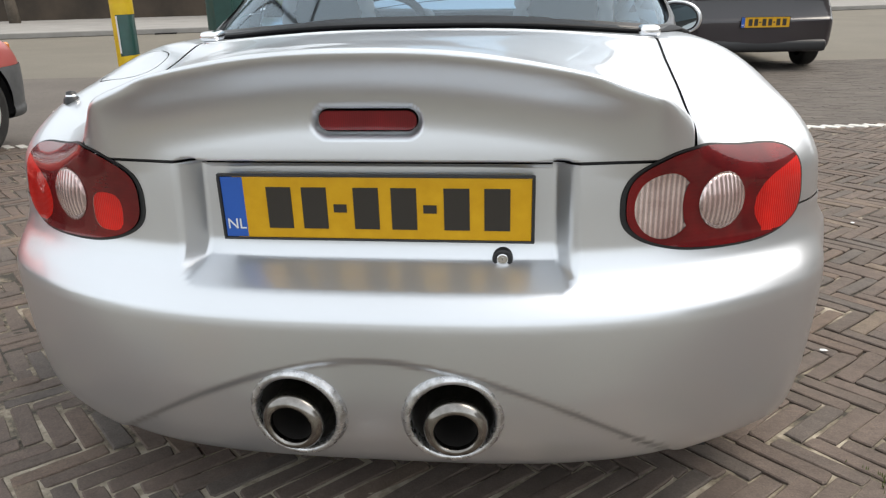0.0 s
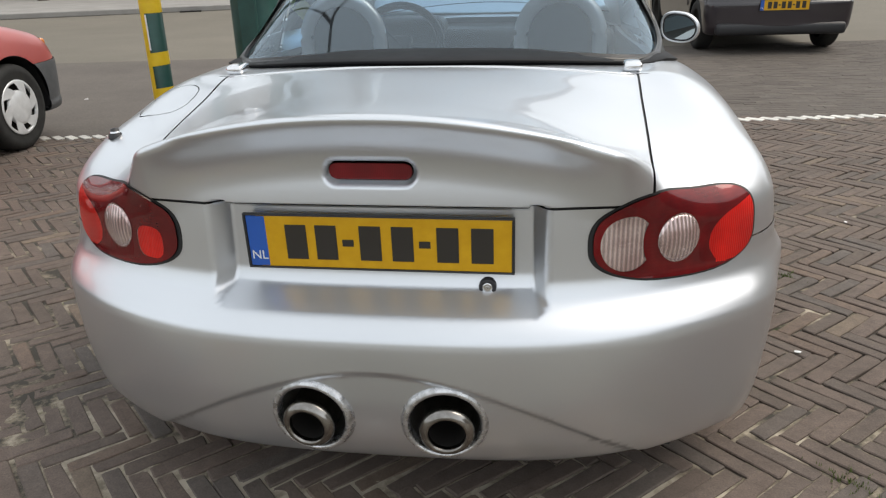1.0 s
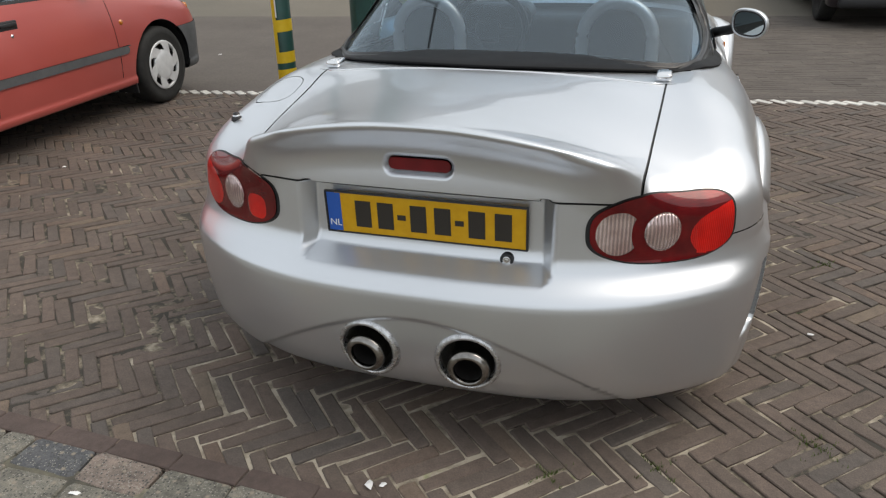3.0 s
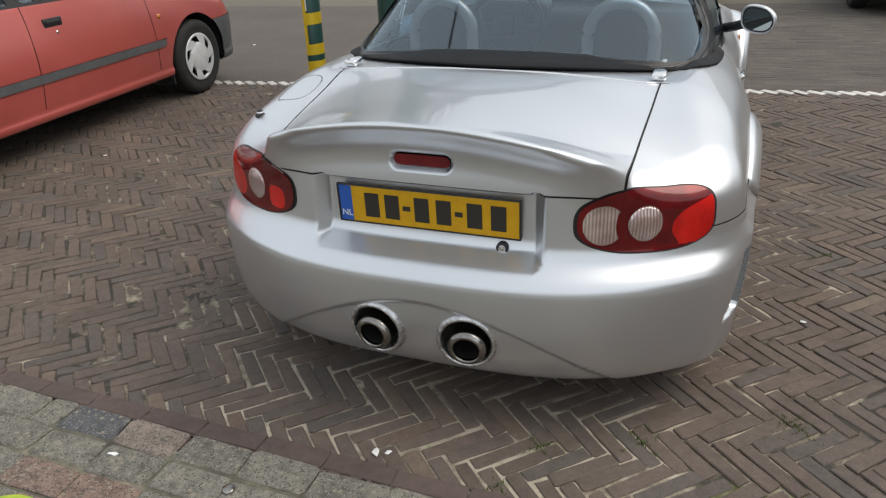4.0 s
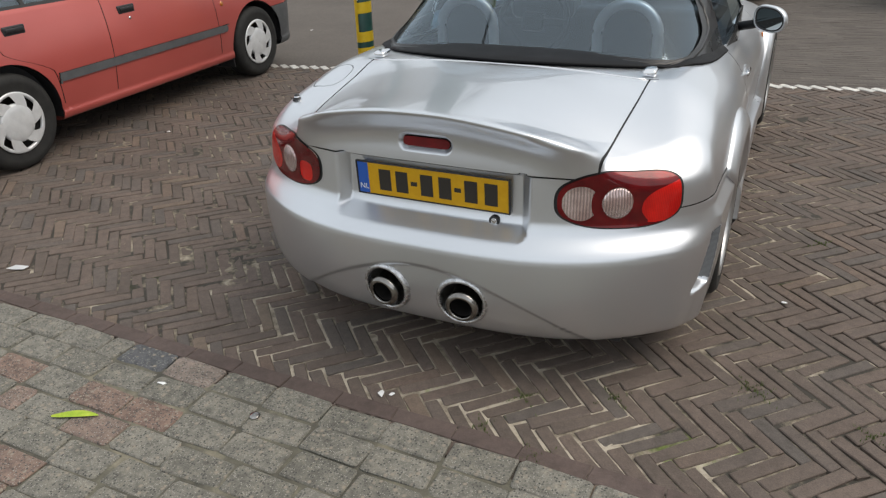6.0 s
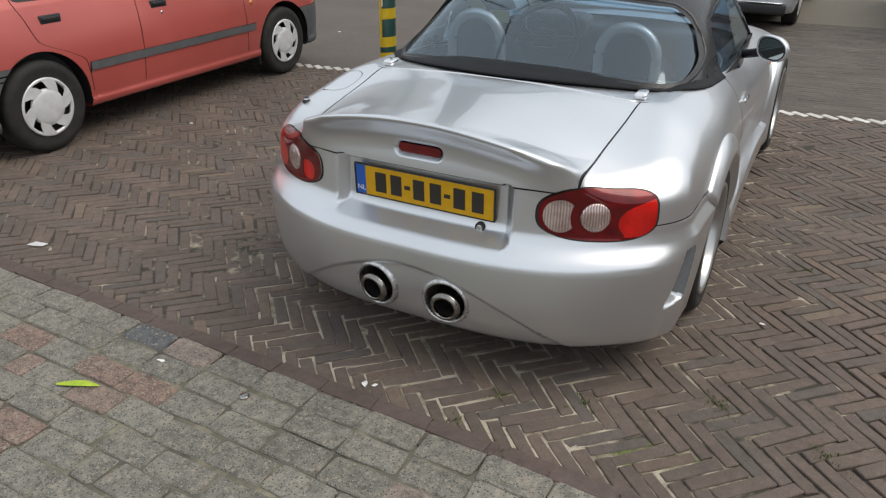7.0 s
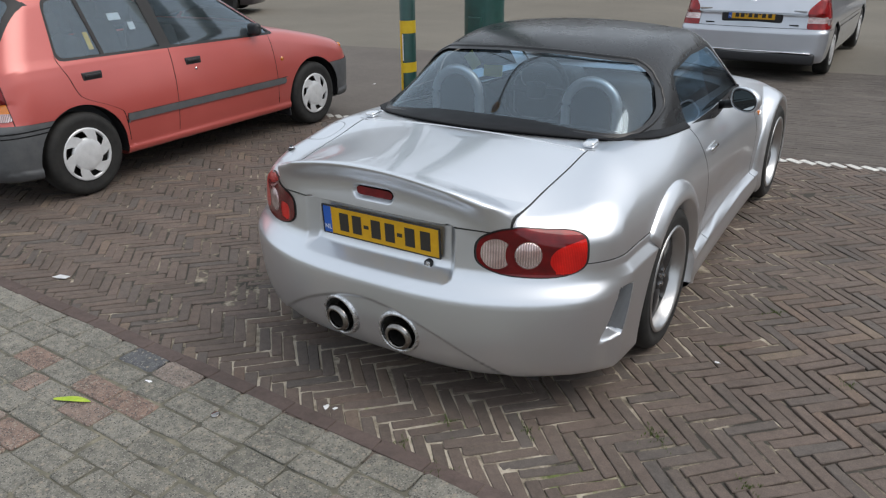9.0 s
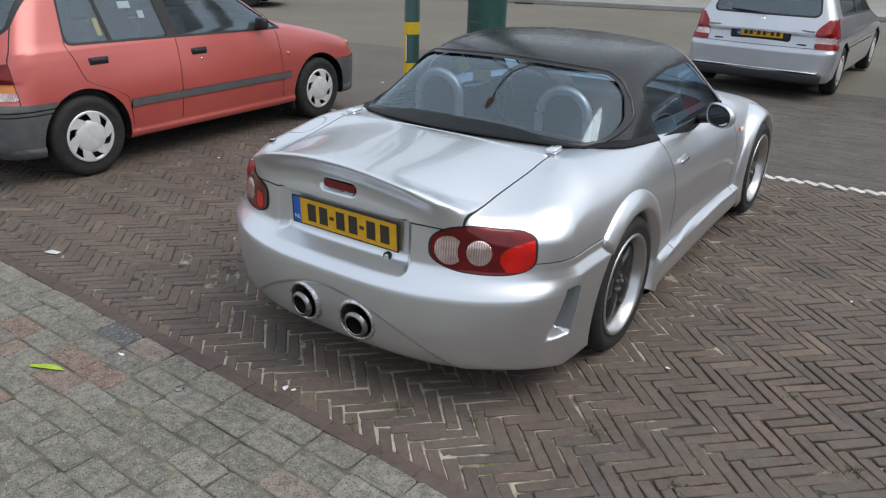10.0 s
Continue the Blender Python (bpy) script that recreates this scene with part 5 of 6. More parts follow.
def hatchback(car, p):
    """A five-door hatchback: panels, glass, lamps, bumpers, wheels."""
    solid = hatchback_solid(p)
    half, fine = p["half"], p.get("fine", 1.0)
    xs = graded(-half - 0.1, half + 0.1, (-2, 2, 0.045 * fine))
    ys = graded(-0.15, p["long"] + 0.15, (-1, 9, 0.045 * fine))
    zs = graded(0.12, p["high"] + 0.1, (0, 3, 0.030 * fine))
    skin = Skin(solid, xs, ys, zs, ((-half + 0.42, 0.75, 0.45), (half - 0.42, p["long"] - 0.8, 0.80)), bottom=True)
    belt, high, cowl, r = p["belt"], p["high"], p["cowl"], p["r"]
    wheels = p["wheels"]
    belt_z = lambda y: belt - 0.03 * (y - 0.6) / 1.6

    def side_glass(x, y, z):
        lo = belt_z(y) - z
        hi = z - (high - 0.115 - 0.045 * (y - cowl * 0.55) ** 2)
        rear = p["glass"] + p["hatch"] * 0.35 * (z - belt) - y
        front = y - (cowl - 0.07 - 1.50 * (z - belt))
        return np.maximum(smax(smax(lo, hi, 0.05), smax(rear, front, 0.02), 0.06), 0.5 - np.abs(x))

    pillars = [lambda x, y, z, a=a, w=w: np.abs(y - a + 0.10 * (z - belt)) - w for a, w in p["pillars"]]

    def rear_glass(x, y, z):
        dx = np.abs(x) - (half - p.get("rear_wide", 0.24) - 0.25 * (z - belt)) + 0.06
        lo, hi = p["rear_glass"]
        dz = np.abs(z - (lo + hi) / 2) - (hi - lo) / 2 + 0.06
        d = np.hypot(np.maximum(dx, 0), np.maximum(dz, 0)) + np.minimum(np.maximum(dx, dz), 0) - 0.06
        return np.maximum(d, y - 0.9)

    def screen(x, y, z):
        return np.maximum(np.maximum(np.abs(x) - (half - 0.17 - 0.35 * (z - belt)), np.maximum(belt + 0.035 - z, z - high + 0.10)), cowl - 0.75 - y)

    def lamp(x, y, z):
        return p["lamp"](np.abs(x), y, z)

    strip = lambda x, y, z: np.maximum(np.abs(z - p["strip"][2]) - p["strip"][3], np.maximum(p["strip"][0] - y, y - p["strip"][1]))
    bumper = lambda x, y, z: z - p["bumper"] - 0.015 * np.cos(y * 3)
    gaps = [(lambda x, y, z, f=f: f(x, y, z)) for f in p["gaps"]]
    g = 0.003
    for f in [side_glass, lambda *a: side_glass(*a) - 0.018, rear_glass, lambda *a: rear_glass(*a) - 0.02, screen, lamp, strip, bumper]:
        skin.cut(f)
    for a, w in p["pillars"]:
        for e in (-w, w):
            skin.cut(lambda x, y, z, a=a, e=e: y - a + 0.10 * (z - belt) - e)
    for f in gaps:
        skin.cut(lambda *a, f=f: f(*a) - g)
        skin.cut(lambda *a, f=f: f(*a) + g)
    for level in p.get("amber", ()):
        skin.cut(lambda x, y, z, level=level: z - level)
    for zr in p.get("ribs", ()):
        for e in (-0.004, 0.004):
            skin.cut(lambda x, y, z, v=zr + e: z - v)
    for wy in wheels:
        skin.cut(lambda x, y, z, wy=wy: np.hypot(y - wy, z - r) - r - 0.05)
    limit = p["gap_zone"]

    def choose(x, y, z):
        ax = np.abs(x)
        names = np.full(len(x), "body", object)
        for f in gaps:
            names[(np.abs(f(x, y, z)) < g) & limit(ax, y, z)] = "gap"
        names[(strip(x, y, z) < 0) & (ax > half - 0.15) & (x > 0)] = "strip_r"
        names[(strip(x, y, z) < 0) & (ax > half - 0.15) & (x < 0)] = "strip_l"
        low = bumper(x, y, z) < 0
        names[low & (y < wheels[0] - 0.1) & (z > 0.15)] = "bumper_r"
        names[low & (y > wheels[1] + 0.1)] = "bumper_f"
        s = side_glass(x, y, z)
        names[s < 0.018] = "trim"
        names[s < 0] = "glass"
        for f in pillars:
            names[(s < 0) & (f(x, y, z) < 0)] = "trim"
        names[(s < 0) & (names == "glass") & (x < 0)] = "glass_l"
        d = rear_glass(x, y, z)
        names[d < 0.02] = "trim"
        names[d < 0] = "rear"
        names[screen(x, y, z) < 0] = "screen"
        l = lamp(x, y, z) < 0
        names[l & (x > 0)] = "lamp_r"
        names[l & (x < 0)] = "lamp_l"
        if "amber" in p:
            names[l & (x > 0) & (z < p["amber"][1])] = "amber_r"
            names[l & (x < 0) & (z < p["amber"][1])] = "amber_l"
            names[l & (x > 0) & (z < p["amber"][0])] = "white_r"
            names[l & (x < 0) & (z < p["amber"][0])] = "white_l"
        for zr in p.get("ribs", ()):
            names[low & (np.abs(z - zr) < 0.004) & (y < 0.40)] = "rib"
        if "white" in p:
            names[l & (x > 0) & (np.abs(z - p["white"]) < 0.035)] = "white_r"
            names[l & (x < 0) & (np.abs(z - p["white"]) < 0.035)] = "white_l"
        for wy in wheels:
            names[(np.hypot(y - wy, z - r) < r + 0.05) & (ax > half - 0.35)] = "void"
        return names

    names = skin.sort(choose)
    makers = {"body": ("body", p["paint"], ""), "gap": ("panel_gap", BLACK, ""), "strip_r": ("side_strip", p["strip_mat"], ""), "strip_l": ("side_strip", p["strip_mat"], ""),
              "bumper_r": ("rear_bumper", p["bumper_mat"], ""), "bumper_f": ("front_bumper", p["bumper_mat"], ""), "trim": ("window_trim", BLACK, "black window trim"),
              "glass": ("side_window", CAR_GLASS, ""), "glass_l": ("side_window", CAR_GLASS, ""), "rear": ("rear_window", CAR_GLASS, ""), "screen": ("windscreen", CAR_GLASS, ""),
              "lamp_r": ("tail_light", p["lamp_mat"], "red tail light"), "lamp_l": ("tail_light", p["lamp_mat"], "red tail light"), "white_r": ("reversing_light", CLEAR_LENS, ""), "white_l": ("reversing_light", CLEAR_LENS, ""),
              "amber_r": ("rear_indicator", AMBER, "amber indicator"), "amber_l": ("rear_indicator", AMBER, "amber indicator"), "rib": ("bumper_groove", BLACK, "dark groove")}
    made = skin.panels(names, makers, car, {"gap": -0.004, "strip_r": 0.010, "strip_l": 0.010, "bumper_r": p["proud"], "bumper_f": p["proud"], "glass": -0.006, "glass_l": -0.006, "trim": -0.001, "lamp_r": 0.004, "lamp_l": 0.004, "white_r": 0.005, "white_l": 0.005, "amber_r": 0.004, "amber_l": 0.004, "rib": -0.002})
    for n in ("glass", "glass_l", "rear", "screen"):
        if n in made:
            made[n].visible_shadow = False
    for wy in wheels:
        arch_well(car, wy, r, half)
        for sign in (1, -1):
            plain_wheel(car, sign * (half - 0.012), wy, r, sign, p.get("covers", True))
    part("cabin_lining", merge(box((-half + 0.14, 0.3, 0.25), (half - 0.14, cowl + 0.2, 0.30)), box((-half + 0.12, 0.35, 0.3), (-half + 0.10, cowl + 0.1, belt - 0.06)), box((half - 0.12, 0.35, 0.3), (half - 0.10, cowl + 0.1, belt - 0.06)), box((-half + 0.15, 0.35, 0.6), (half - 0.15, 0.75, 0.64))), INTERIOR, car)
    part("dashboard", box((-half + 0.15, cowl - 0.45, 0.5), (half - 0.15, cowl + 0.0, belt + 0.03), 0.06, 3), BLACK_PLASTIC, car, "", True)
    for sx in (-0.35, 0.35):
        for sy in (0.95, 1.75):
            s = part("seat", box((sx - 0.24, sy, 0.32), (sx + 0.24, sy + 0.48, 0.50), 0.05, 3), SEAT, car, "grey cloth seat", True)
            part("seat_back", moved(box((sx - 0.23, -0.06, 0.0), (sx + 0.23, 0.07, 0.58), 0.05, 3), pose(0, sy + 0.02, 0.45, 14)), SEAT, s, "", True)
            part("headrest", box((sx - 0.12, sy - 0.20, 1.02), (sx + 0.12, sy - 0.11, 1.17), 0.04, 3), SEAT, s, "", True)
    part("underbody", box((-half + 0.2, 0.3, 0.18), (half - 0.2, p["long"] - 0.3, 0.24)), BLACK, car)
    return skin


# the red five-door car
red_car = thing("hatchback", "faded red five-door hatchback with grey plastic bumpers, parked on the bricks", "car", at=pose(-3.865, 0.20, 0, 0, 0, 1.6))
RED_CAR = dict(half=0.81, belt=0.905, high=1.39, cowl=2.59, long=3.70, tail=0.10, hatch=0.55, lean=0.45, glass=0.60, r=0.280, wheels=(0.635, 3.0), fine=0.85,
               pillars=[(1.45, 0.05), (0.93, 0.014)], rear_glass=(0.98, 1.27), round=0.20, sill=0.014, amber=(0.634, 0.687), ribs=(0.515, 0.488), rear_wide=0.17, paint=RED, bumper_mat=GREY_PLASTIC, bumper=0.545, proud=0.008,
               strip=(0.98, 2.62, 0.462, 0.026), strip_mat=GREY_PLASTIC, lamp_mat=RED_LENS,
               lamp=lambda ax, y, z: np.maximum(np.maximum(0.60 - ax, y - 0.20), np.maximum(0.585 - z, z - 0.81)),
               gaps=[lambda x, y, z: y - 1.44 - 0.06 * (z - 0.5), lambda x, y, z: y - 2.52 + 0.04 * (z - 0.5),
                     lambda x, y, z: y - curve(z, (0.2, 1.00), (0.5, 0.965), (0.565, 0.87), (0.60, 0.79), (0.635, 0.71), (0.665, 0.665), (0.79, 0.622), (0.9, 0.585), (1.4, 0.58)),
                     lambda x, y, z: y - curve(z, (0.2, 0.20), (0.8, 0.20), (0.9, 0.24), (1.4, 0.50))],
               gap_zone=lambda ax, y, z: (ax > 0.55) & (z > 0.27) & (z < 0.93) & (y > 0.5) & (y < 2.6) & ((z > 0.30) | ((y > 1.02) & (y < 2.54))) | (y < 0.5) & (z > 0.56) & (ax > 0.5))
red_skin = hatchback(red_car, RED_CAR)
for y, z in ((0.79, 0.775), (1.65, 0.757)):
    at = touch(red_skin, (1.3, y, z), (-1, 0, 0))
    h = part("door_handle", box((-0.012, -0.075, -0.028), (0.006, 0.075, 0.028), 0.008, 3), BLACK_PLASTIC, red_car, "black door handle", True)
    h.matrix_basis = Matrix.Translation(at)
    part("handle_flap", box((0.004, -0.06, -0.006), (0.014, 0.06, 0.016), 0.004, 2), BLACK_PLASTIC, h, "", True)
at = touch(red_skin, (1.3, 1.66, 0.70), (-1, 0, 0))
part("door_lock", lathe([(-0.003, 0.011), (0.004, 0.010), (0.005, 0.001)], "x", 16), CHROME, red_car, "", True).matrix_basis = Matrix.Translation(at)
at = touch(red_skin, (1.3, 2.60, 0.645), (-1, 0, 0))
part("side_marker", lathe([(-0.004, 0.020), (0.006, 0.016), (0.008, 0.001)], "x", 20), AMBER, red_car, "amber side marker", True).matrix_basis = Matrix.Translation(at)
for sign in (1, -1):
    m = part("door_mirror", box((0.0, 0.0, 0.0), (0.12, 0.07, 0.10), 0.03, 4), BLACK_PLASTIC, red_car, "black door mirror", True)
    m.matrix_basis = pose(0.72, 2.29, 0.865) if sign > 0 else pose(-0.84, 2.29, 0.865)
    part("headlight", box((-0.20, -0.1, -0.06), (0.2, 0.03, 0.06), 0.03, 3), CLEAR_LENS, red_car, "", True).matrix_basis = pose(sign * 0.52, 3.515, 0.625, 0, 0, -sign * 12)
    part("indicator", box((-0.05, -0.10, -0.055), (0.05, 0.03, 0.055), 0.02, 3), AMBER, red_car, "amber corner indicator", True).matrix_basis = pose(sign * 0.72, 3.455, 0.625, 0, 0, -sign * 38)
    part("mud_flap", box((-0.085, -0.006, -0.14), (0.085, 0.006, 0.12), 0.004, 2), BLACK_PLASTIC, red_car, "dark rubber mud flap").matrix_basis = pose(sign * 0.705, 2.655, 0.28, 6)
for name, y, z, wide, tall, mat, label in (("sun_shade_sticker", 1.15, 1.115, 0.10, 0.05, WHITE, "white sticker inside the rear window"), ("sun_shade_sticker", 1.26, 1.045, 0.05, 0.055, WHITE, "white sticker inside the rear window"), ("hanging_tag", 0.88, 0.985, 0.035, 0.12, POST_YELLOW, "yellow tag hanging inside the window")):
    part(name, box((-0.002, -wide / 2, -tall / 2), (0.002, wide / 2, tall / 2), 0.0015, 1), mat, red_car, label).matrix_basis = pose(0.725 - 0.45 * (z - 0.905) - 0.020, y, z, 0, -24, 0)

# the pale silver hatchback beyond
silver_car = thing("hatchback", "pale silver hatchback with tall red tail lights", "car", at=pose(-0.28, 7.56, 0, 0, 0, -1))
SILVER_CAR = dict(half=0.83, belt=0.93, high=1.38, cowl=2.75, long=4.0, tail=0.09, hatch=0.62, lean=0.45, glass=0.60, r=0.28, wheels=(0.80, 3.40),
                  pillars=[(1.60, 0.05)], rear_glass=(0.93, 1.25), paint=SILVER_B, bumper_mat=SILVER_B, bumper=0.55, proud=0.006,
                  white=0.665, strip=(1.0, 2.9, 0.50, 0.03), strip_mat=SILVER_B, lamp_mat=RED_REAR,
                  lamp=lambda ax, y, z: np.maximum(np.maximum(0.60 + 0.12 * step(z, 0.76, 0.95) - ax, y - 0.36), np.maximum(0.575 - z, z - 0.90)),
                  gaps=[lambda x, y, z: z - 0.58, lambda x, y, z: y - 1.50], gap_zone=lambda ax, y, z: (y < 0.3) & (ax < 0.7) | (y > 1) & (z > 0.3) & (z < 0.95))
silver_skin = hatchback(silver_car, SILVER_CAR)
y0 = touch(silver_skin, (0, -0.8, 0.70), (0, 1, 0)).y
part("plate_recess", box((-0.34, y0 - 0.022, 0.625), (0.34, y0 + 0.03, 0.815), 0.03, 4), BLACK_PLASTIC, silver_car, "black surround of the plate", True)
number_plate(silver_car, pose(0, y0 - 0.024, 0.72))
part("badge", lathe([(0.0, 0.03), (-0.008, 0.028), (-0.010, 0.001)], "y", 20, (0, y0 - 0.0, 0.855)), CHROME, silver_car, "chrome badge", True)
part("lower_valance", box((-0.74, -0.008, 0.19), (0.74, 0.10, 0.315), 0.03, 3), BLACK_PLASTIC, silver_car, "black lower bumper edge", True)
part("bumper_line", box((-0.70, -0.013, 0.315), (0.70, 0.05, 0.327), 0.003, 1), CHROME, silver_car, "bright bumper strip", True)
part("wiper", tube([(0.02, 0.085, 0.925), (-0.15, 0.10, 0.94), (-0.38, 0.13, 0.95)], 0.009, 6), BLACK, silver_car, "black rear wiper", True)
for sx in (-0.52, 0.52):
    yb = touch(silver_skin, (sx, -0.8, 0.77), (0, 1, 0)).y
    part("lettering_bar", box((sx - 0.07, yb - 0.010, 0.765), (sx + 0.07, yb + 0.030, 0.780)), CHROME, silver_car, "")
    yb = touch(silver_skin, (sx * 0.9, -0.8, 0.615), (0, 1, 0)).y
    part("lettering_bar", box((sx * 0.9 - 0.05, yb - 0.010, 0.608), (sx * 0.9 + 0.05, yb + 0.030, 0.621)), BLACK, silver_car, "")

# the dark car beyond
dark_car = thing("hatchback", "dark plum hatchback with its plate low on the bumper", "car", at=pose(2.81, 7.75, 0, 0, 0, 4))
DARK_CAR = dict(SILVER_CAR, covers=False, half=0.80, belt=0.98, rear_glass=(0.99, 1.27), paint=DARK, bumper_mat=DARK, strip_mat=DARK, bumper=0.66, long=3.7, cowl=2.55, wheels=(0.62, 3.0),
                lamp=lambda ax, y, z: np.maximum(np.maximum(0.62 - ax, y - 0.36), np.maximum(0.78 - z, z - 0.98)))
hatchback(dark_car, DARK_CAR)
number_plate(dark_car, pose(0.0, -0.016, 0.52))
part("lower_valance", box((-0.70, -0.006, 0.20), (0.70, 0.12, 0.33), 0.04, 3), BLACK_PLASTIC, dark_car, "black lower bumper edge", True)

far_car = copy_thing(dark_car, pose(-14.7, 9.1, 0, 0, 0, -56.2))
tagged(far_car, "dark hatchback with bright wheels parked across the street")
far_car_b = copy_thing(dark_car, pose(3.6, 21.0, 0, 0, 0, 0))
tagged(far_car_b, "dark hatchback parked far along the street")

# ---- posts ----
def striped_post():
    post = thing("striped_post", "dark green street post with yellow bands", "post", at=pose(-2.23, 3.42, 0))
    z = 0.0
    part("shaft", lathe([(-0.02, 0.067), (3.2, 0.064), (3.2, 0.001)], "z", 28), POST_GREEN, post, "dark green steel shaft", True)
    part("base_collar", lathe([(-0.02, 0.085), (0.06, 0.083), (0.08, 0.068)], "z", 28), POST_GREEN, post, "", True)
    for lo, hi in ((0.17, 0.25), (0.295, 0.375), (0.518, 0.602), (0.847, 0.95)):
        band = lathe([(lo, 0.0682), (hi, 0.0680)], "z", 28)
        for v in band.verts:      # wound on by hand, a little aslant
            v.co.z += 0.10 * v.co.x * (1 if lo < 0.6 else 0.2)
        part("band", band, POST_YELLOW, post, "yellow band", True)
    for a, w, mat, label in ((231, 28, POST_YELLOW, "peeling yellow strip"), (263, 5, WHITE, "white tape edge")):
        bm = bmesh.new()
        lo, hi = (0.34, 0.94) if w > 10 else (0.62, 0.84)
        rows = [[bm.verts.new((0.0683 * math.cos(radians(a + k)), 0.0683 * math.sin(radians(a + k)), z + 0.004 * math.sin(9 * z + k))) for k in (-w, -w / 3, w / 3, w)] for z in np.linspace(lo, hi, 9)]
        for p, q in zip(rows, rows[1:]):
            for j in range(3):
                bm.faces.new((p[j], p[j + 1], q[j + 1], q[j]))
        part("tape", bm, mat, post, label, True)
    return post


striped_post()
big_post = thing("lamp_column", "thick dark green steel column on the street", "post", at=pose(-1.60, 3.62, 0))
part("shaft", lathe([(-0.02, 0.165), (1.2, 0.163), (4.5, 0.12), (4.5, 0.001)], "z", 40), POST_GREEN, big_post, "thick green shaft", True)
part("base_collar", lathe([(-0.02, 0.20), (0.10, 0.20), (0.14, 0.166)], "z", 40), POST_GREEN, big_post, "", True)
part("service_door", box((-0.06, -0.172, 0.5), (0.06, -0.15, 1.0), 0.006, 2), POST_GREEN, big_post, "")


# ---- street lamp hung on cables over the bay ----
def hanging_lamp():
    lamp = thing("hanging_street_lamp", "small amber street lamp hung on dark span cables above the car", "street lamp", at=pose(-2.69, 2.34, 6.065))
    home = lamp.matrix_basis.inverted()
    node_at, post_at, wall_at = (-2.60, 3.60, 5.70), (-1.60, 3.62, 4.35), (-20.0, 21.95, 6.2)
    for a, b in (((-2.69, 2.34, 6.065), node_at), (node_at, post_at), (node_at, wall_at)):
        line = [Vector(a).lerp(Vector(b), t / 8) - Vector((0, 0, 0.012 * (Vector(b) - Vector(a)).length * math.sin(math.pi * t / 8))) for t in range(9)]
        part("span_cable", moved(tube(line, 0.026, 8), home), BLACK, lamp, "", True)
    part("lamp_shade", lathe([(0.05, 0.001), (0.05, 0.04), (0.0, 0.09), (-0.02, 0.088)], "z", 24), BLACK_PLASTIC, lamp, "dark shade", True)
    part("lamp_lens", lathe([(-0.02, 0.085), (-0.08, 0.075), (-0.12, 0.001)], "z", 24), AMBER_GLOW, lamp, "amber lens", True)
    return lamp


hanging_lamp()


# ---- ground ----
KERB_Y = -0.345     # street edge of the pavement


def kerb_y(x):
    return KERB_Y - 0.028 * (x + 0.9)


def line_y(x):
    return 3.97 + 0.138 * x


def ground_sheet():
    xs = np.r_[-3000, -300, np.linspace(-60, 60, 24), 300, 3000]
    ys = np.r_[-3000, -300, np.linspace(-60, 80, 24), 300, 3000]
    verts = [(x, y, -0.020) for y in ys for x in xs]
    w = len(xs)
    faces = [[j * w + i, j * w + i + 1, (j + 1) * w + i + 1, (j + 1) * w + i] for j in range(len(ys) - 1) for i in range(w - 1)]
    return tagged(mesh_object("ground", verts, faces, ASPHALT, smooth=False), "worn grey-brown asphalt street", "ground", kind="structure")


ground = ground_sheet()


def rough_field(seed, size):
    """A smooth random height between -1 and 1 with lumps of that size."""
    table = np.random.RandomState(seed).uniform(-1, 1, (64, 64))

    def f(x, y):
        u, v = np.asarray(x) / size, np.asarray(y) / size
        i, j = np.floor(u).astype(int), np.floor(v).astype(int)
        a, b = u - i, v - j
        a, b = a * a * (3 - 2 * a), b * b * (3 - 2 * b)
        t = lambda p, q: table[p % 64, q % 64]
        return (t(i, j) * (1 - a) + t(i + 1, j) * a) * (1 - b) + (t(i, j + 1) * (1 - a) + t(i + 1, j + 1) * a) * b
    return f


def joint_bed(name, xs, low, high, rows, z, mat, label, category, lumps, washed=0.0):
    """A bed of sand whose surface rises and sinks in the joints, washed out to the east."""
    fields = [(rough_field(k, size), depth) for k, (size, depth) in enumerate(lumps)]
    hollow = rough_field(40, 0.38)
    x = np.repeat(xs[:, None], rows + 1, 1)
    v = np.linspace(0, 1, rows + 1)[None, :]
    y = low(x) * (1 - v) + high(x) * v
    h = z + sum(f(x, y) * d for f, d in fields) - washed * step(x, 0.8, 1.6) * step(hollow(x, y), -0.25, 0.35)
    verts = np.stack([x, y, h], 2).reshape(-1, 3)
    w = rows + 1
    faces = [[i * w + j, (i + 1) * w + j, (i + 1) * w + j + 1, i * w + j + 1] for i in range(len(xs) - 1) for j in range(rows)]
    return tagged(mesh_object(name, verts, faces, mat, smooth=True), label, category, kind="structure")


X0, X1 = -8.0, 6.5
BED_X = graded(X0, X1, (X0, X1, 0.05), (-1.3, 2.3, 0.018))
PAVE_X = graded(X0, X1, (X0, X1, 0.06), (-2.0, 0.8, 0.022))
street = joint_bed("road", BED_X, kerb_y, lambda x: line_y(x) + 0.04, 150, -0.0046, JOINT, "dark brown street bricks in herringbone with sandy joints", "road", ((0.55, 0.0011), (0.11, 0.0020), (0.035, 0.0026)), 0.009)
pavement = joint_bed("pavement", PAVE_X, lambda x: 0 * x - 4.4, lambda x: kerb_y(x) - 0.08, 150, 0.0048, PAVE_JOINT, "grey concrete paving blocks with sandy joints", "pavement", ((0.5, 0.0012), (0.09, 0.0018), (0.03, 0.0016)))


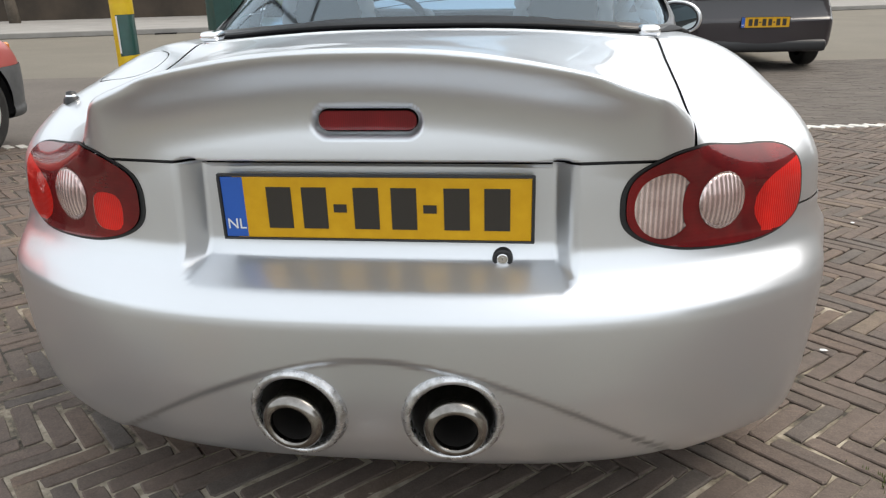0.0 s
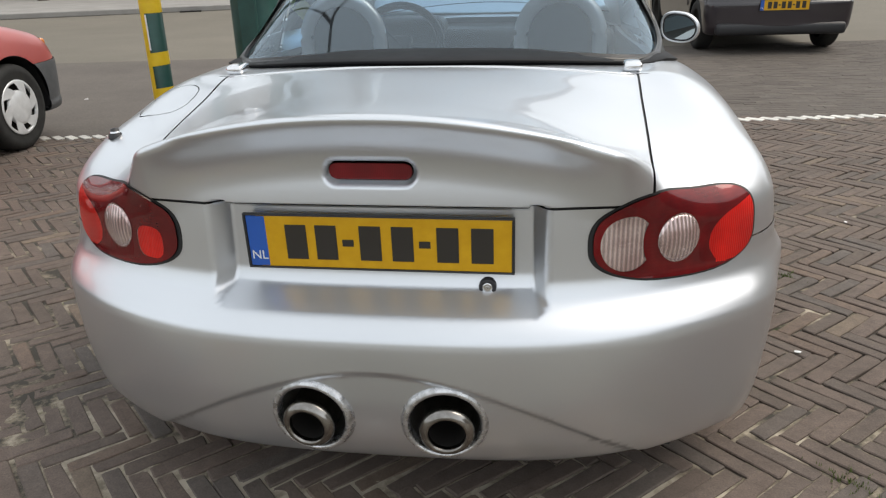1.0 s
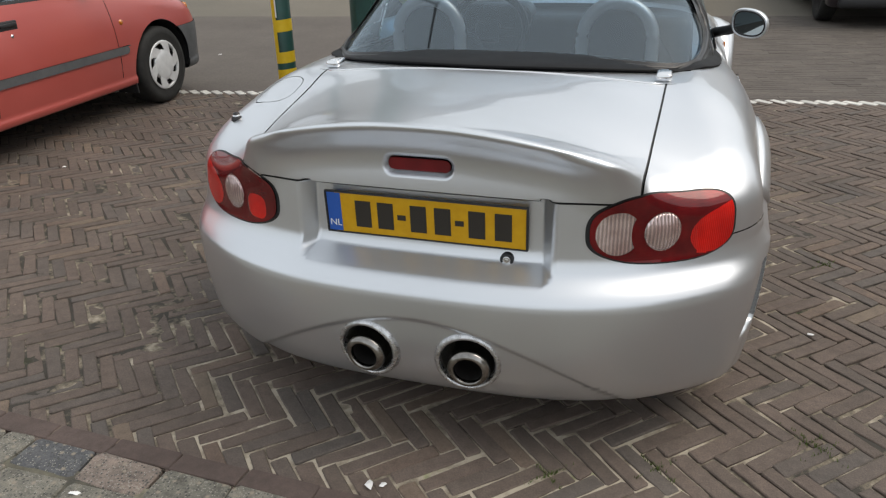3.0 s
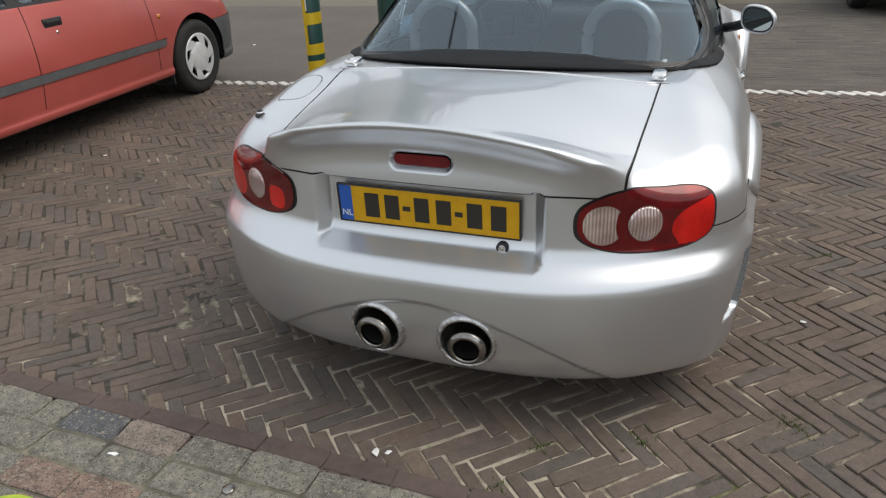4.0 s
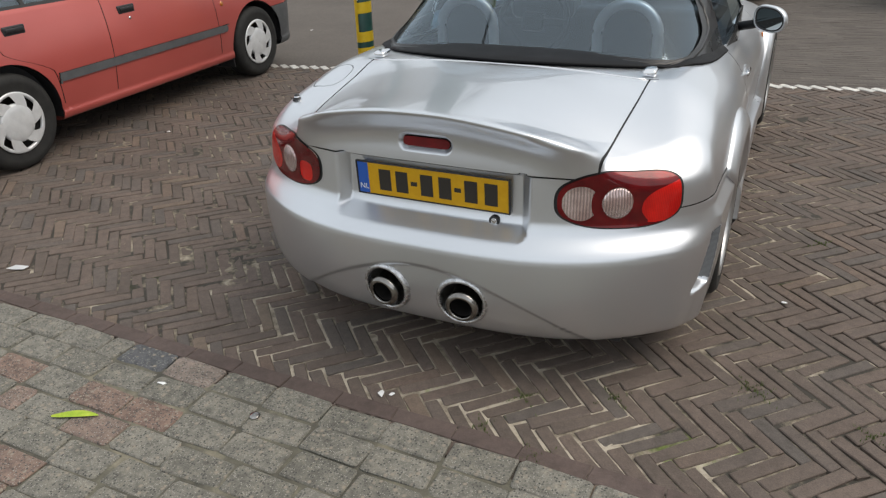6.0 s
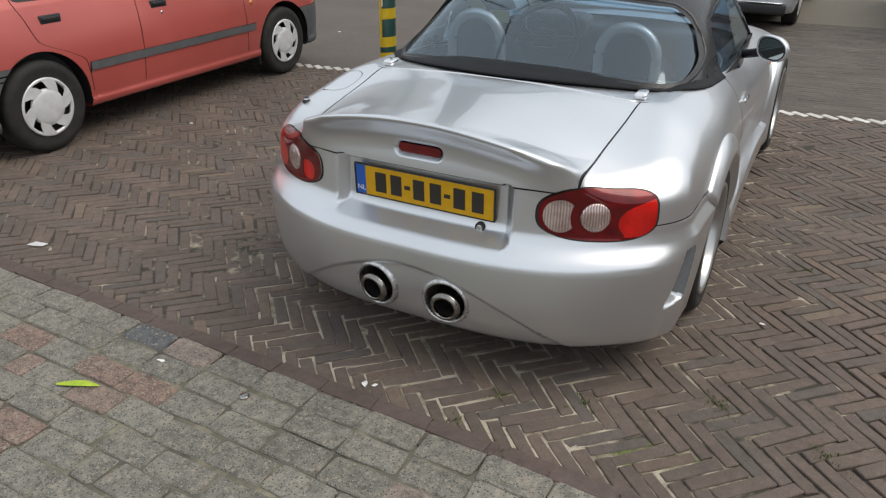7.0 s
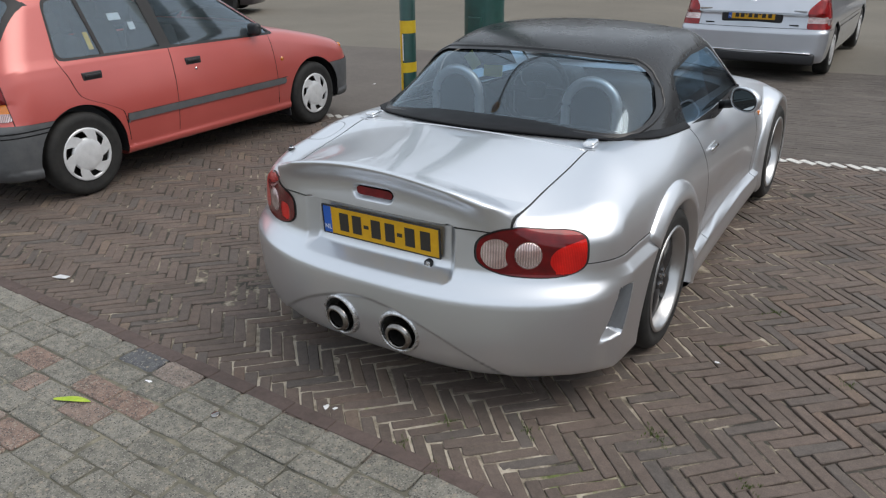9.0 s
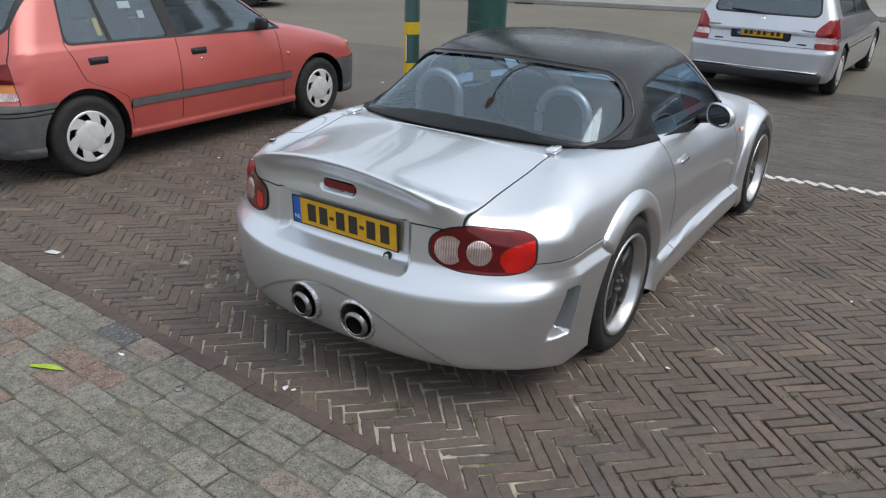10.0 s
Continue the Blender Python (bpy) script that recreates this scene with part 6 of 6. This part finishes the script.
def block(sx, sy, h, bevel, corner):
    """Top and sides of a paving piece with cut corners and a worn edge, its top at z = 0."""
    v, f = [], []
    for z, k in ((-h, 0.0), (-bevel, 0.0), (0.0, bevel)):
        a, b = sx / 2 - k, sy / 2 - k
        v += [(-a + corner, -b, z), (a - corner, -b, z), (a, -b + corner, z), (a, b - corner, z),
              (a - corner, b, z), (-a + corner, b, z), (-a, b - corner, z), (-a, -b + corner, z)]
    for a in (0, 8):
        for i in range(8):
            f.append([a + i, a + (i + 1) % 8, a + 8 + (i + 1) % 8, a + 8 + i])
    f.append(list(range(16, 24)))
    return v, f


def worn(shape, seed, by):
    """A copy of a piece with its corners and edges worn out of true."""
    r = random.Random(seed)
    off = [(r.uniform(-by, by), r.uniform(-by, by), r.uniform(-by, 0) * 0.3) for _ in range(8)]
    return [(x + off[i % 8][0], y + off[i % 8][1], z + (off[i % 8][2] if i >= 16 else 0)) for i, (x, y, z) in enumerate(shape[0])], shape[1]


class Pile:
    """Many pieces joined into one mesh."""

    def __init__(self):
        self.v, self.f = [], []

    def add(self, shape, m):
        k = len(self.v)
        self.v += [tuple(m @ Vector(p)) for p in shape[0]]
        self.f += [[k + i for i in q] for q in shape[1]]

    def make(self, name, mat, parent, label):
        ob = mesh_object(name, self.v, self.f, mat, parent, label, smooth=False)
        ob["kind"] = "stuff"
        return ob


def shared_pieces(name, shape, mats):
    out = []
    for mat in mats:
        me = bpy.data.meshes.new(name)
        me.from_pydata(shape[0], [], shape[1])
        me.materials.append(mat)
        out.append(me)
    return out


rng = random.Random(7)
BW = 0.0519          # width with its joint; four widths make a length
BL = 4 * BW
brick_shape = block(BL - 0.0060, BW - 0.0060, 0.020, 0.0030, 0.0045)
brick_kinds = [worn(brick_shape, k, 0.0034) for k in range(24)]
brick_meshes = [shared_pieces("brick", k, (BRICK,))[0] for k in brick_kinds]
rest, white_rest = Pile(), Pile()
singles = 0
c45 = math.sqrt(0.5)
OFFSET = (-0.305 - 4 * c45 * BW, -0.095 + 4 * c45 * BW)     # a corner of the pattern
for i in range(-130, 131):
    for j in range(-18, 19):
        for turn in (0, 1):
            # herringbone, four to one, stepping along x
            u, v = (i + 4 * j) * BW, (i - 4 * j) * BW
            cu, cv = (u + 2 * BW, v + 0.5 * BW) if turn == 0 else (u + 0.5 * BW, v + 3 * BW)
            x = OFFSET[0] + c45 * (cu + cv)
            y = OFFSET[1] + c45 * (cv - cu)
            if not (X0 < x < X1 and kerb_y(x) - 0.09 < y < line_y(x) + 0.06):
                continue
            # the bed has settled here and there
            sag = 0.0008 * (math.sin(2.1 * x + 1.3 * y) + math.sin(3.7 * y - 1.9 * x + 1.0))
            m = pose(x + rng.gauss(0, 0.0024), y + rng.gauss(0, 0.0024), sag + rng.gauss(0, 0.0011), rng.gauss(0, 1.3), rng.gauss(0, 0.6), -45 + 90 * turn + rng.gauss(0, 1.5))
            near = -1.0 < x < 2.0 and y < -0.02
            if near and singles < 295:
                ob = new("brick", brick_meshes[rng.randrange(24)])
                ob.parent, ob.matrix_basis = street, m
                singles += 1
            else:
                rest.add(brick_kinds[rng.randrange(24)], m)
rest.make("bricks", BRICK, street, "dark brown herringbone bricks")

# the bay line: white stones set aslant in a straight row
white_shape = block(0.125, 0.056, 0.02, 0.003, 0.006)
x, shift = -6.5, 0
while x < X1:
    m = pose(x, line_y(x), 0.004 + rng.uniform(-0.001, 0.001), 0, 0, -38 + rng.uniform(-4, 4))
    white_rest.add(white_shape, m)
    x += 0.098 + rng.uniform(-0.006, 0.006)
white_rest.make("white_bricks", WHITE_BRICK, street, "white stones of the bay line")

# a row of bricks along the pavement
slope = math.degrees(math.atan(-0.028))
kerb = Pile()
kerb_kinds = [worn(block(0.205, 0.068, 0.02, 0.003, 0.005), 30 + k, 0.003) for k in range(8)]
x = X0
while x < X1:
    y = kerb_y(x) + 0.035
    m = pose(x, y, 0.004 + rng.uniform(-0.001, 0.001), 0, 0, slope + rng.uniform(-0.6, 0.6))
    kerb.add(kerb_kinds[rng.randrange(8)], m)
    x += 0.208
kerb.make("kerb_bricks", KERB_BRICK, street, "row of brown bricks along the pavement")

# paving blocks in running bond
PL, PW = 0.214, 0.115
slab_kinds = [worn(block((PL if k < 10 else PL / 2) - 0.006, PW - 0.006, 0.02, 0.0045, 0.011), 50 + k, 0.0055) for k in range(14)]
slab_meshes = [shared_pieces("paving_block", k, (SLAB, SLAB_RED, SLAB_DARK)) for k in slab_kinds]
piles = [Pile(), Pile(), Pile()]
count = 0
for row in range(0, 36):
    x = X0 + 0.5 * PL * (row % 2) + rng.uniform(-0.01, 0.01)
    while x < X1:
        y = kerb_y(x) - 0.003 - PW / 2 - row * PW
        half = rng.random() < 0.10
        step_on = PL / 2 if half else PL
        x += step_on / 2
        shape = rng.randrange(10, 14) if half else rng.randrange(10)
        if y > -4.9:
            band = -1.55 < x + 0.25 * (y + 0.4) < -0.72 and y > -1.15
            pick = rng.random()
            kind = (1 if pick < 0.55 else 2 if pick < 0.68 else 0) if band else (2 if pick < 0.03 else 1 if pick < 0.06 else 0)
            if abs(x + 0.85) < 0.11 and row == 0:
                kind = 2
            m = pose(x + rng.uniform(-0.002, 0.002), y + rng.uniform(-0.002, 0.002), 0.0105 + rng.gauss(0, 0.0012), rng.gauss(0, 0.6), rng.gauss(0, 0.5), slope + rng.gauss(0, 1.1))
            if -2.0 < x < 0.8 and y > -1.15 and count < 280:
                ob = new("paving_block", slab_meshes[shape][kind])
                ob.parent, ob.matrix_basis = pavement, m
                count += 1
            else:
                piles[kind].add(slab_kinds[shape], m)
        x += step_on / 2 + rng.uniform(-0.004, 0.004)
for pile, mat, label in zip(piles, (SLAB, SLAB_RED, SLAB_DARK), ("grey paving blocks", "reddish paving blocks", "dark paving blocks")):
    if pile.f:
        pile.make("paving_blocks", mat, pavement, label)


# ---- beyond the bay line ----
def strip(name, near, far, z, mat, label, category, x0=-60.0, x1=40.0, n=40):
    xs = np.linspace(x0, x1, n)
    verts = [(x, near(x), z) for x in xs] + [(x, far(x), z) for x in xs]
    faces = [[i, i + 1, n + i + 1, n + i] for i in range(n - 1)]
    return tagged(mesh_object(name, verts, faces, mat, smooth=False), label, category, kind="structure")


carriageway = strip("carriageway", lambda x: line_y(x) - 0.3, lambda x: line_y(x) + 4.4, -0.0078, ROAD_NEAR, "dark grey-brown street bricks worn smooth, laid in rows", "road")
road_slope = math.degrees(math.atan(0.138))
road_kinds = []
for k in range(8):
    a, b = 0.1015, 0.0325
    ring = [(-a, -b), (a, -b), (a, b), (-a, b)]
    road_kinds.append(worn(([(x, y, -0.012) for x, y in ring] * 2 + [(x, y, -0.0025) for x, y in ring] * 2 + [(x * 0.975, y * 0.92, 0.0) for x, y in ring] * 2,
                            [[8 + i, 8 + (i + 1) % 4, 16 + (i + 1) % 4, 16 + i] for i in range(4)] + [[i, (i + 1) % 4, 8 + (i + 1) % 4, 8 + i] for i in range(4)] + [[16, 17, 18, 19]]), 90 + k, 0.0025))
road_rows = Pile()
for row in range(61):
    x = -1.0 + 0.1035 * (row % 2) + rng.uniform(-0.02, 0.02)
    while x < 10.5:
        m = pose(x - 0.138 * (0.09 + 0.0705 * row), line_y(x) + 0.09 + 0.0705 * row, -0.006 + rng.gauss(0, 0.0009), rng.gauss(0, 0.5), rng.gauss(0, 0.3), road_slope + rng.gauss(0, 0.8))
        road_rows.add(road_kinds[rng.randrange(8)], m)
        x += 0.207 + rng.uniform(-0.003, 0.003)
road_rows.make("road_bricks", ROAD_BRICK, carriageway, "worn brown street bricks in rows")


K = pose(0, 20.2, 0, 0, 0, math.degrees(math.atan(0.40)))
tagged(part("far_kerb", moved(box((-60, 0.0, -0.02), (60, 0.16, 0.11), 0.02, 2), K), KERB_STONE, None), "long grey concrete kerb", "kerb", kind="structure")
tagged(part("far_pavement", moved(box((-60, 0.16, -0.02), (60, 9.0, 0.10), 0.0), K), KERB_STONE, None), "pale grey pavement beyond the road", "pavement", kind="structure")
tagged(part("wall_far", moved(box((-60, 9.0, -0.02), (60, 9.4, 2.4), 0.0), K), FAR_BRICK, None), "dark brown brick wall beyond the pavement", "wall", kind="structure")
# next two: unseen walls, added only to shape the reflections in paint and glass
tagged(part("wall_backdrop", moved(box((-60, 9.6, -0.02), (60, 10.0, 6.6), 0.0), K), PALE_WALL, None), "plain pale wall added above the brick wall, out of view, for reflections", "wall", kind="structure")
tagged(part("wall_east", box((17.0, -12.0, -0.02), (17.4, 14.0, 7.0)), PALE_WALL, None), "plain pale wall added to the east, out of view, for reflections", "wall", kind="structure")
drain = thing("gutter_drain", "dark cast-iron gutter drain at the kerb", "drain", at=pose(-8.4, 16.75, -0.02, 0, 0, 21.8))
part("drain_frame", box((-0.25, -0.10, 0.0), (0.25, 0.10, 0.03), 0.005, 1), SOOT, drain)
for i in range(5):
    part("slot", box((-0.20 + 0.09 * i, -0.07, 0.03), (-0.16 + 0.09 * i, 0.07, 0.034)), BLACK, drain)

def bare_tree(x, y, high, seed):
    """A leafless street tree: a tapered trunk that forks into ever thinner limbs."""
    tree = thing("tree", "bare street tree with thin dark branches", "tree", "street trees", at=pose(x, y, 0.08))
    r = random.Random(seed)
    limbs = []

    def grow(start, way, length, radius, depth):
        points, p, d = [start], start, way
        for _ in range(4):
            d = (d + Vector((r.gauss(0, 0.10), r.gauss(0, 0.10), 0.05))).normalized()
            p = p + d * (length / 4)
            points.append(p)
        limbs.append((depth, tube(points, lambda t: radius * (1 - 0.4 * t), 7 if depth < 2 else 4)))
        if depth == 5:
            return
        for k in range(3 if depth < 3 else 2):
            side = Vector((r.gauss(0, 1), r.gauss(0, 1), r.gauss(0.25, 0.4))).normalized()
            grow(points[-1 - (k % 2)], (d + side * 0.75).normalized(), length * r.uniform(0.62, 0.80), radius * 0.58, depth + 1)

    grow(Vector((0, 0, -0.1)), Vector((0, 0, 1)), high * 0.30, high * 0.016, 0)
    part("trunk", limbs[0][1], BARK, tree, "dark bark", True)
    part("crown", merge(*[bm for _, bm in limbs[1:]]), BARK, tree, "leafless branches", True)
    return tree


for x, y, high, seed in ((-9.5, 24.3, 10.5, 4), (-15.5, 21.5, 11.0, 9), (-5.0, 26.2, 9.5, 15)):
    bare_tree(x, y, high, seed)

# ---- litter and small things on the ground ----
def leaf_mesh():
    bm = bmesh.new()
    rows = []
    for i in range(9):
        t = i / 8
        w = 0.016 * math.sin(math.pi * min(1, t * 0.95 + 0.04)) ** 0.8
        x, bend = 0.15 * (t - 0.5), 0.012 * math.sin(3 * t)
        rows.append([bm.verts.new((x, bend - w, 0.004)), bm.verts.new((x, bend, 0.009 + 0.004 * math.sin(5 * t))), bm.verts.new((x, bend + w, 0.005))])
    for a, b in zip(rows, rows[1:]):
        for j in (0, 1):
            bm.faces.new((a[j], a[j + 1], b[j + 1], b[j]))
    return bm


leaf = part("leaf", leaf_mesh(), LEAF, None, smooth=True)
leaf.matrix_basis = pose(-0.915, -0.745, 0.012, 0, 0, 24)
tagged(leaf, "yellow-green fallen leaf lying on the paving blocks", "leaf")


def scrap(x, y, z, size, mat, name, label, category, slim=0.6):
    bm = bmesh.new()
    r = random.Random(int(1000 * (x + y)))
    ring = [bm.verts.new((size * r.uniform(0.5, 1.0) * math.cos(a), slim * size * r.uniform(0.5, 1.0) * math.sin(a), 0.001 + size * r.uniform(0, 0.25))) for a in np.linspace(0, 2 * math.pi, 8)[:-1]]
    top = bm.verts.new((0, 0, size * 0.35))
    for a, b in zip(ring, ring[1:] + ring[:1]):
        bm.faces.new((a, b, top))
    bm.faces.new(ring[::-1])
    ob = part(name, bm, mat, None)
    ob.matrix_basis = pose(x, y, z, 0, 0, r.uniform(0, 360))
    return tagged(ob, label, category, "litter on the ground")


scrap(-0.078, -0.262, 0.001, 0.026, WHITE, "paper_scrap", "small crumpled scrap of white paper on the bricks", "litter")
scrap(-0.045, -0.252, 0.001, 0.016, WHITE, "paper_scrap", "small crumpled scrap of white paper on the bricks", "litter")
scrap(-0.785, -0.503, 0.010, 0.018, WHITE, "paper_scrap", "white paper scrap in a paving joint", "litter")
scrap(1.08, 0.81, 0.001, 0.018, WHITE, "paper_scrap", "small white scrap on the bricks", "litter")
scrap(1.617, 2.022, 0.001, 0.016, WHITE, "paper_scrap", "small white scrap on the bricks", "litter")
scrap(-3.134 + 0.35, 1.688, 0.001, 0.02, WHITE, "paper_scrap", "small white scrap beside the red car", "litter")
scrap(-2.0, -0.095, 0.001, 0.07, WHITE, "paper_strip", "flat strip of white paper on the bricks", "litter", 0.18)
scrap(-3.9, 5.1, -0.014, 0.03, WHITE, "paper_scrap", "small white scrap on the road", "litter")
cap_bm = lathe([(0.0, 0.0165), (0.004, 0.0165), (0.006, 0.0145), (0.006, 0.001)], "z", 20)
cap_ob = part("bottle_cap", cap_bm, STEEL, None, smooth=True)
cap_ob.matrix_basis = pose(-0.388, -0.520, 0.009, 6)
tagged(cap_ob, "worn metal bottle cap pressed into the paving joint", "bottle cap", "litter on the ground")

# moss and weeds in the joints
weeds = Pile()
r = random.Random(3)
blade = ([(-0.002, 0, 0), (0.002, 0, 0), (0.0, 0.006, 0.014)], [[0, 1, 2]])
spots = [(1.01, 0.22), (1.35, 0.10), (1.82, 0.55), (1.04, 0.19), (0.35, -0.10), (0.28, -0.28), (0.62, 0.0), (1.55, 0.9), (-0.35, -0.42), (0.47, -0.35), (1.2, 1.4)]
for sx, sy in spots:
    for _ in range(70):
        a = r.choice((45, 135))
        d = r.gauss(0, 0.035)
        m = pose(sx + d * math.cos(radians(a)) + r.gauss(0, 0.004), sy + d * math.sin(radians(a)) + r.gauss(0, 0.004), -0.004, r.uniform(-30, 30), 0, r.uniform(0, 360))
        weeds.add(blade, m)
ob = weeds.make("weeds", LEAF_DARK, None, "")
tagged(ob, "small green weeds and moss in the brick joints", "weeds", kind="stuff")
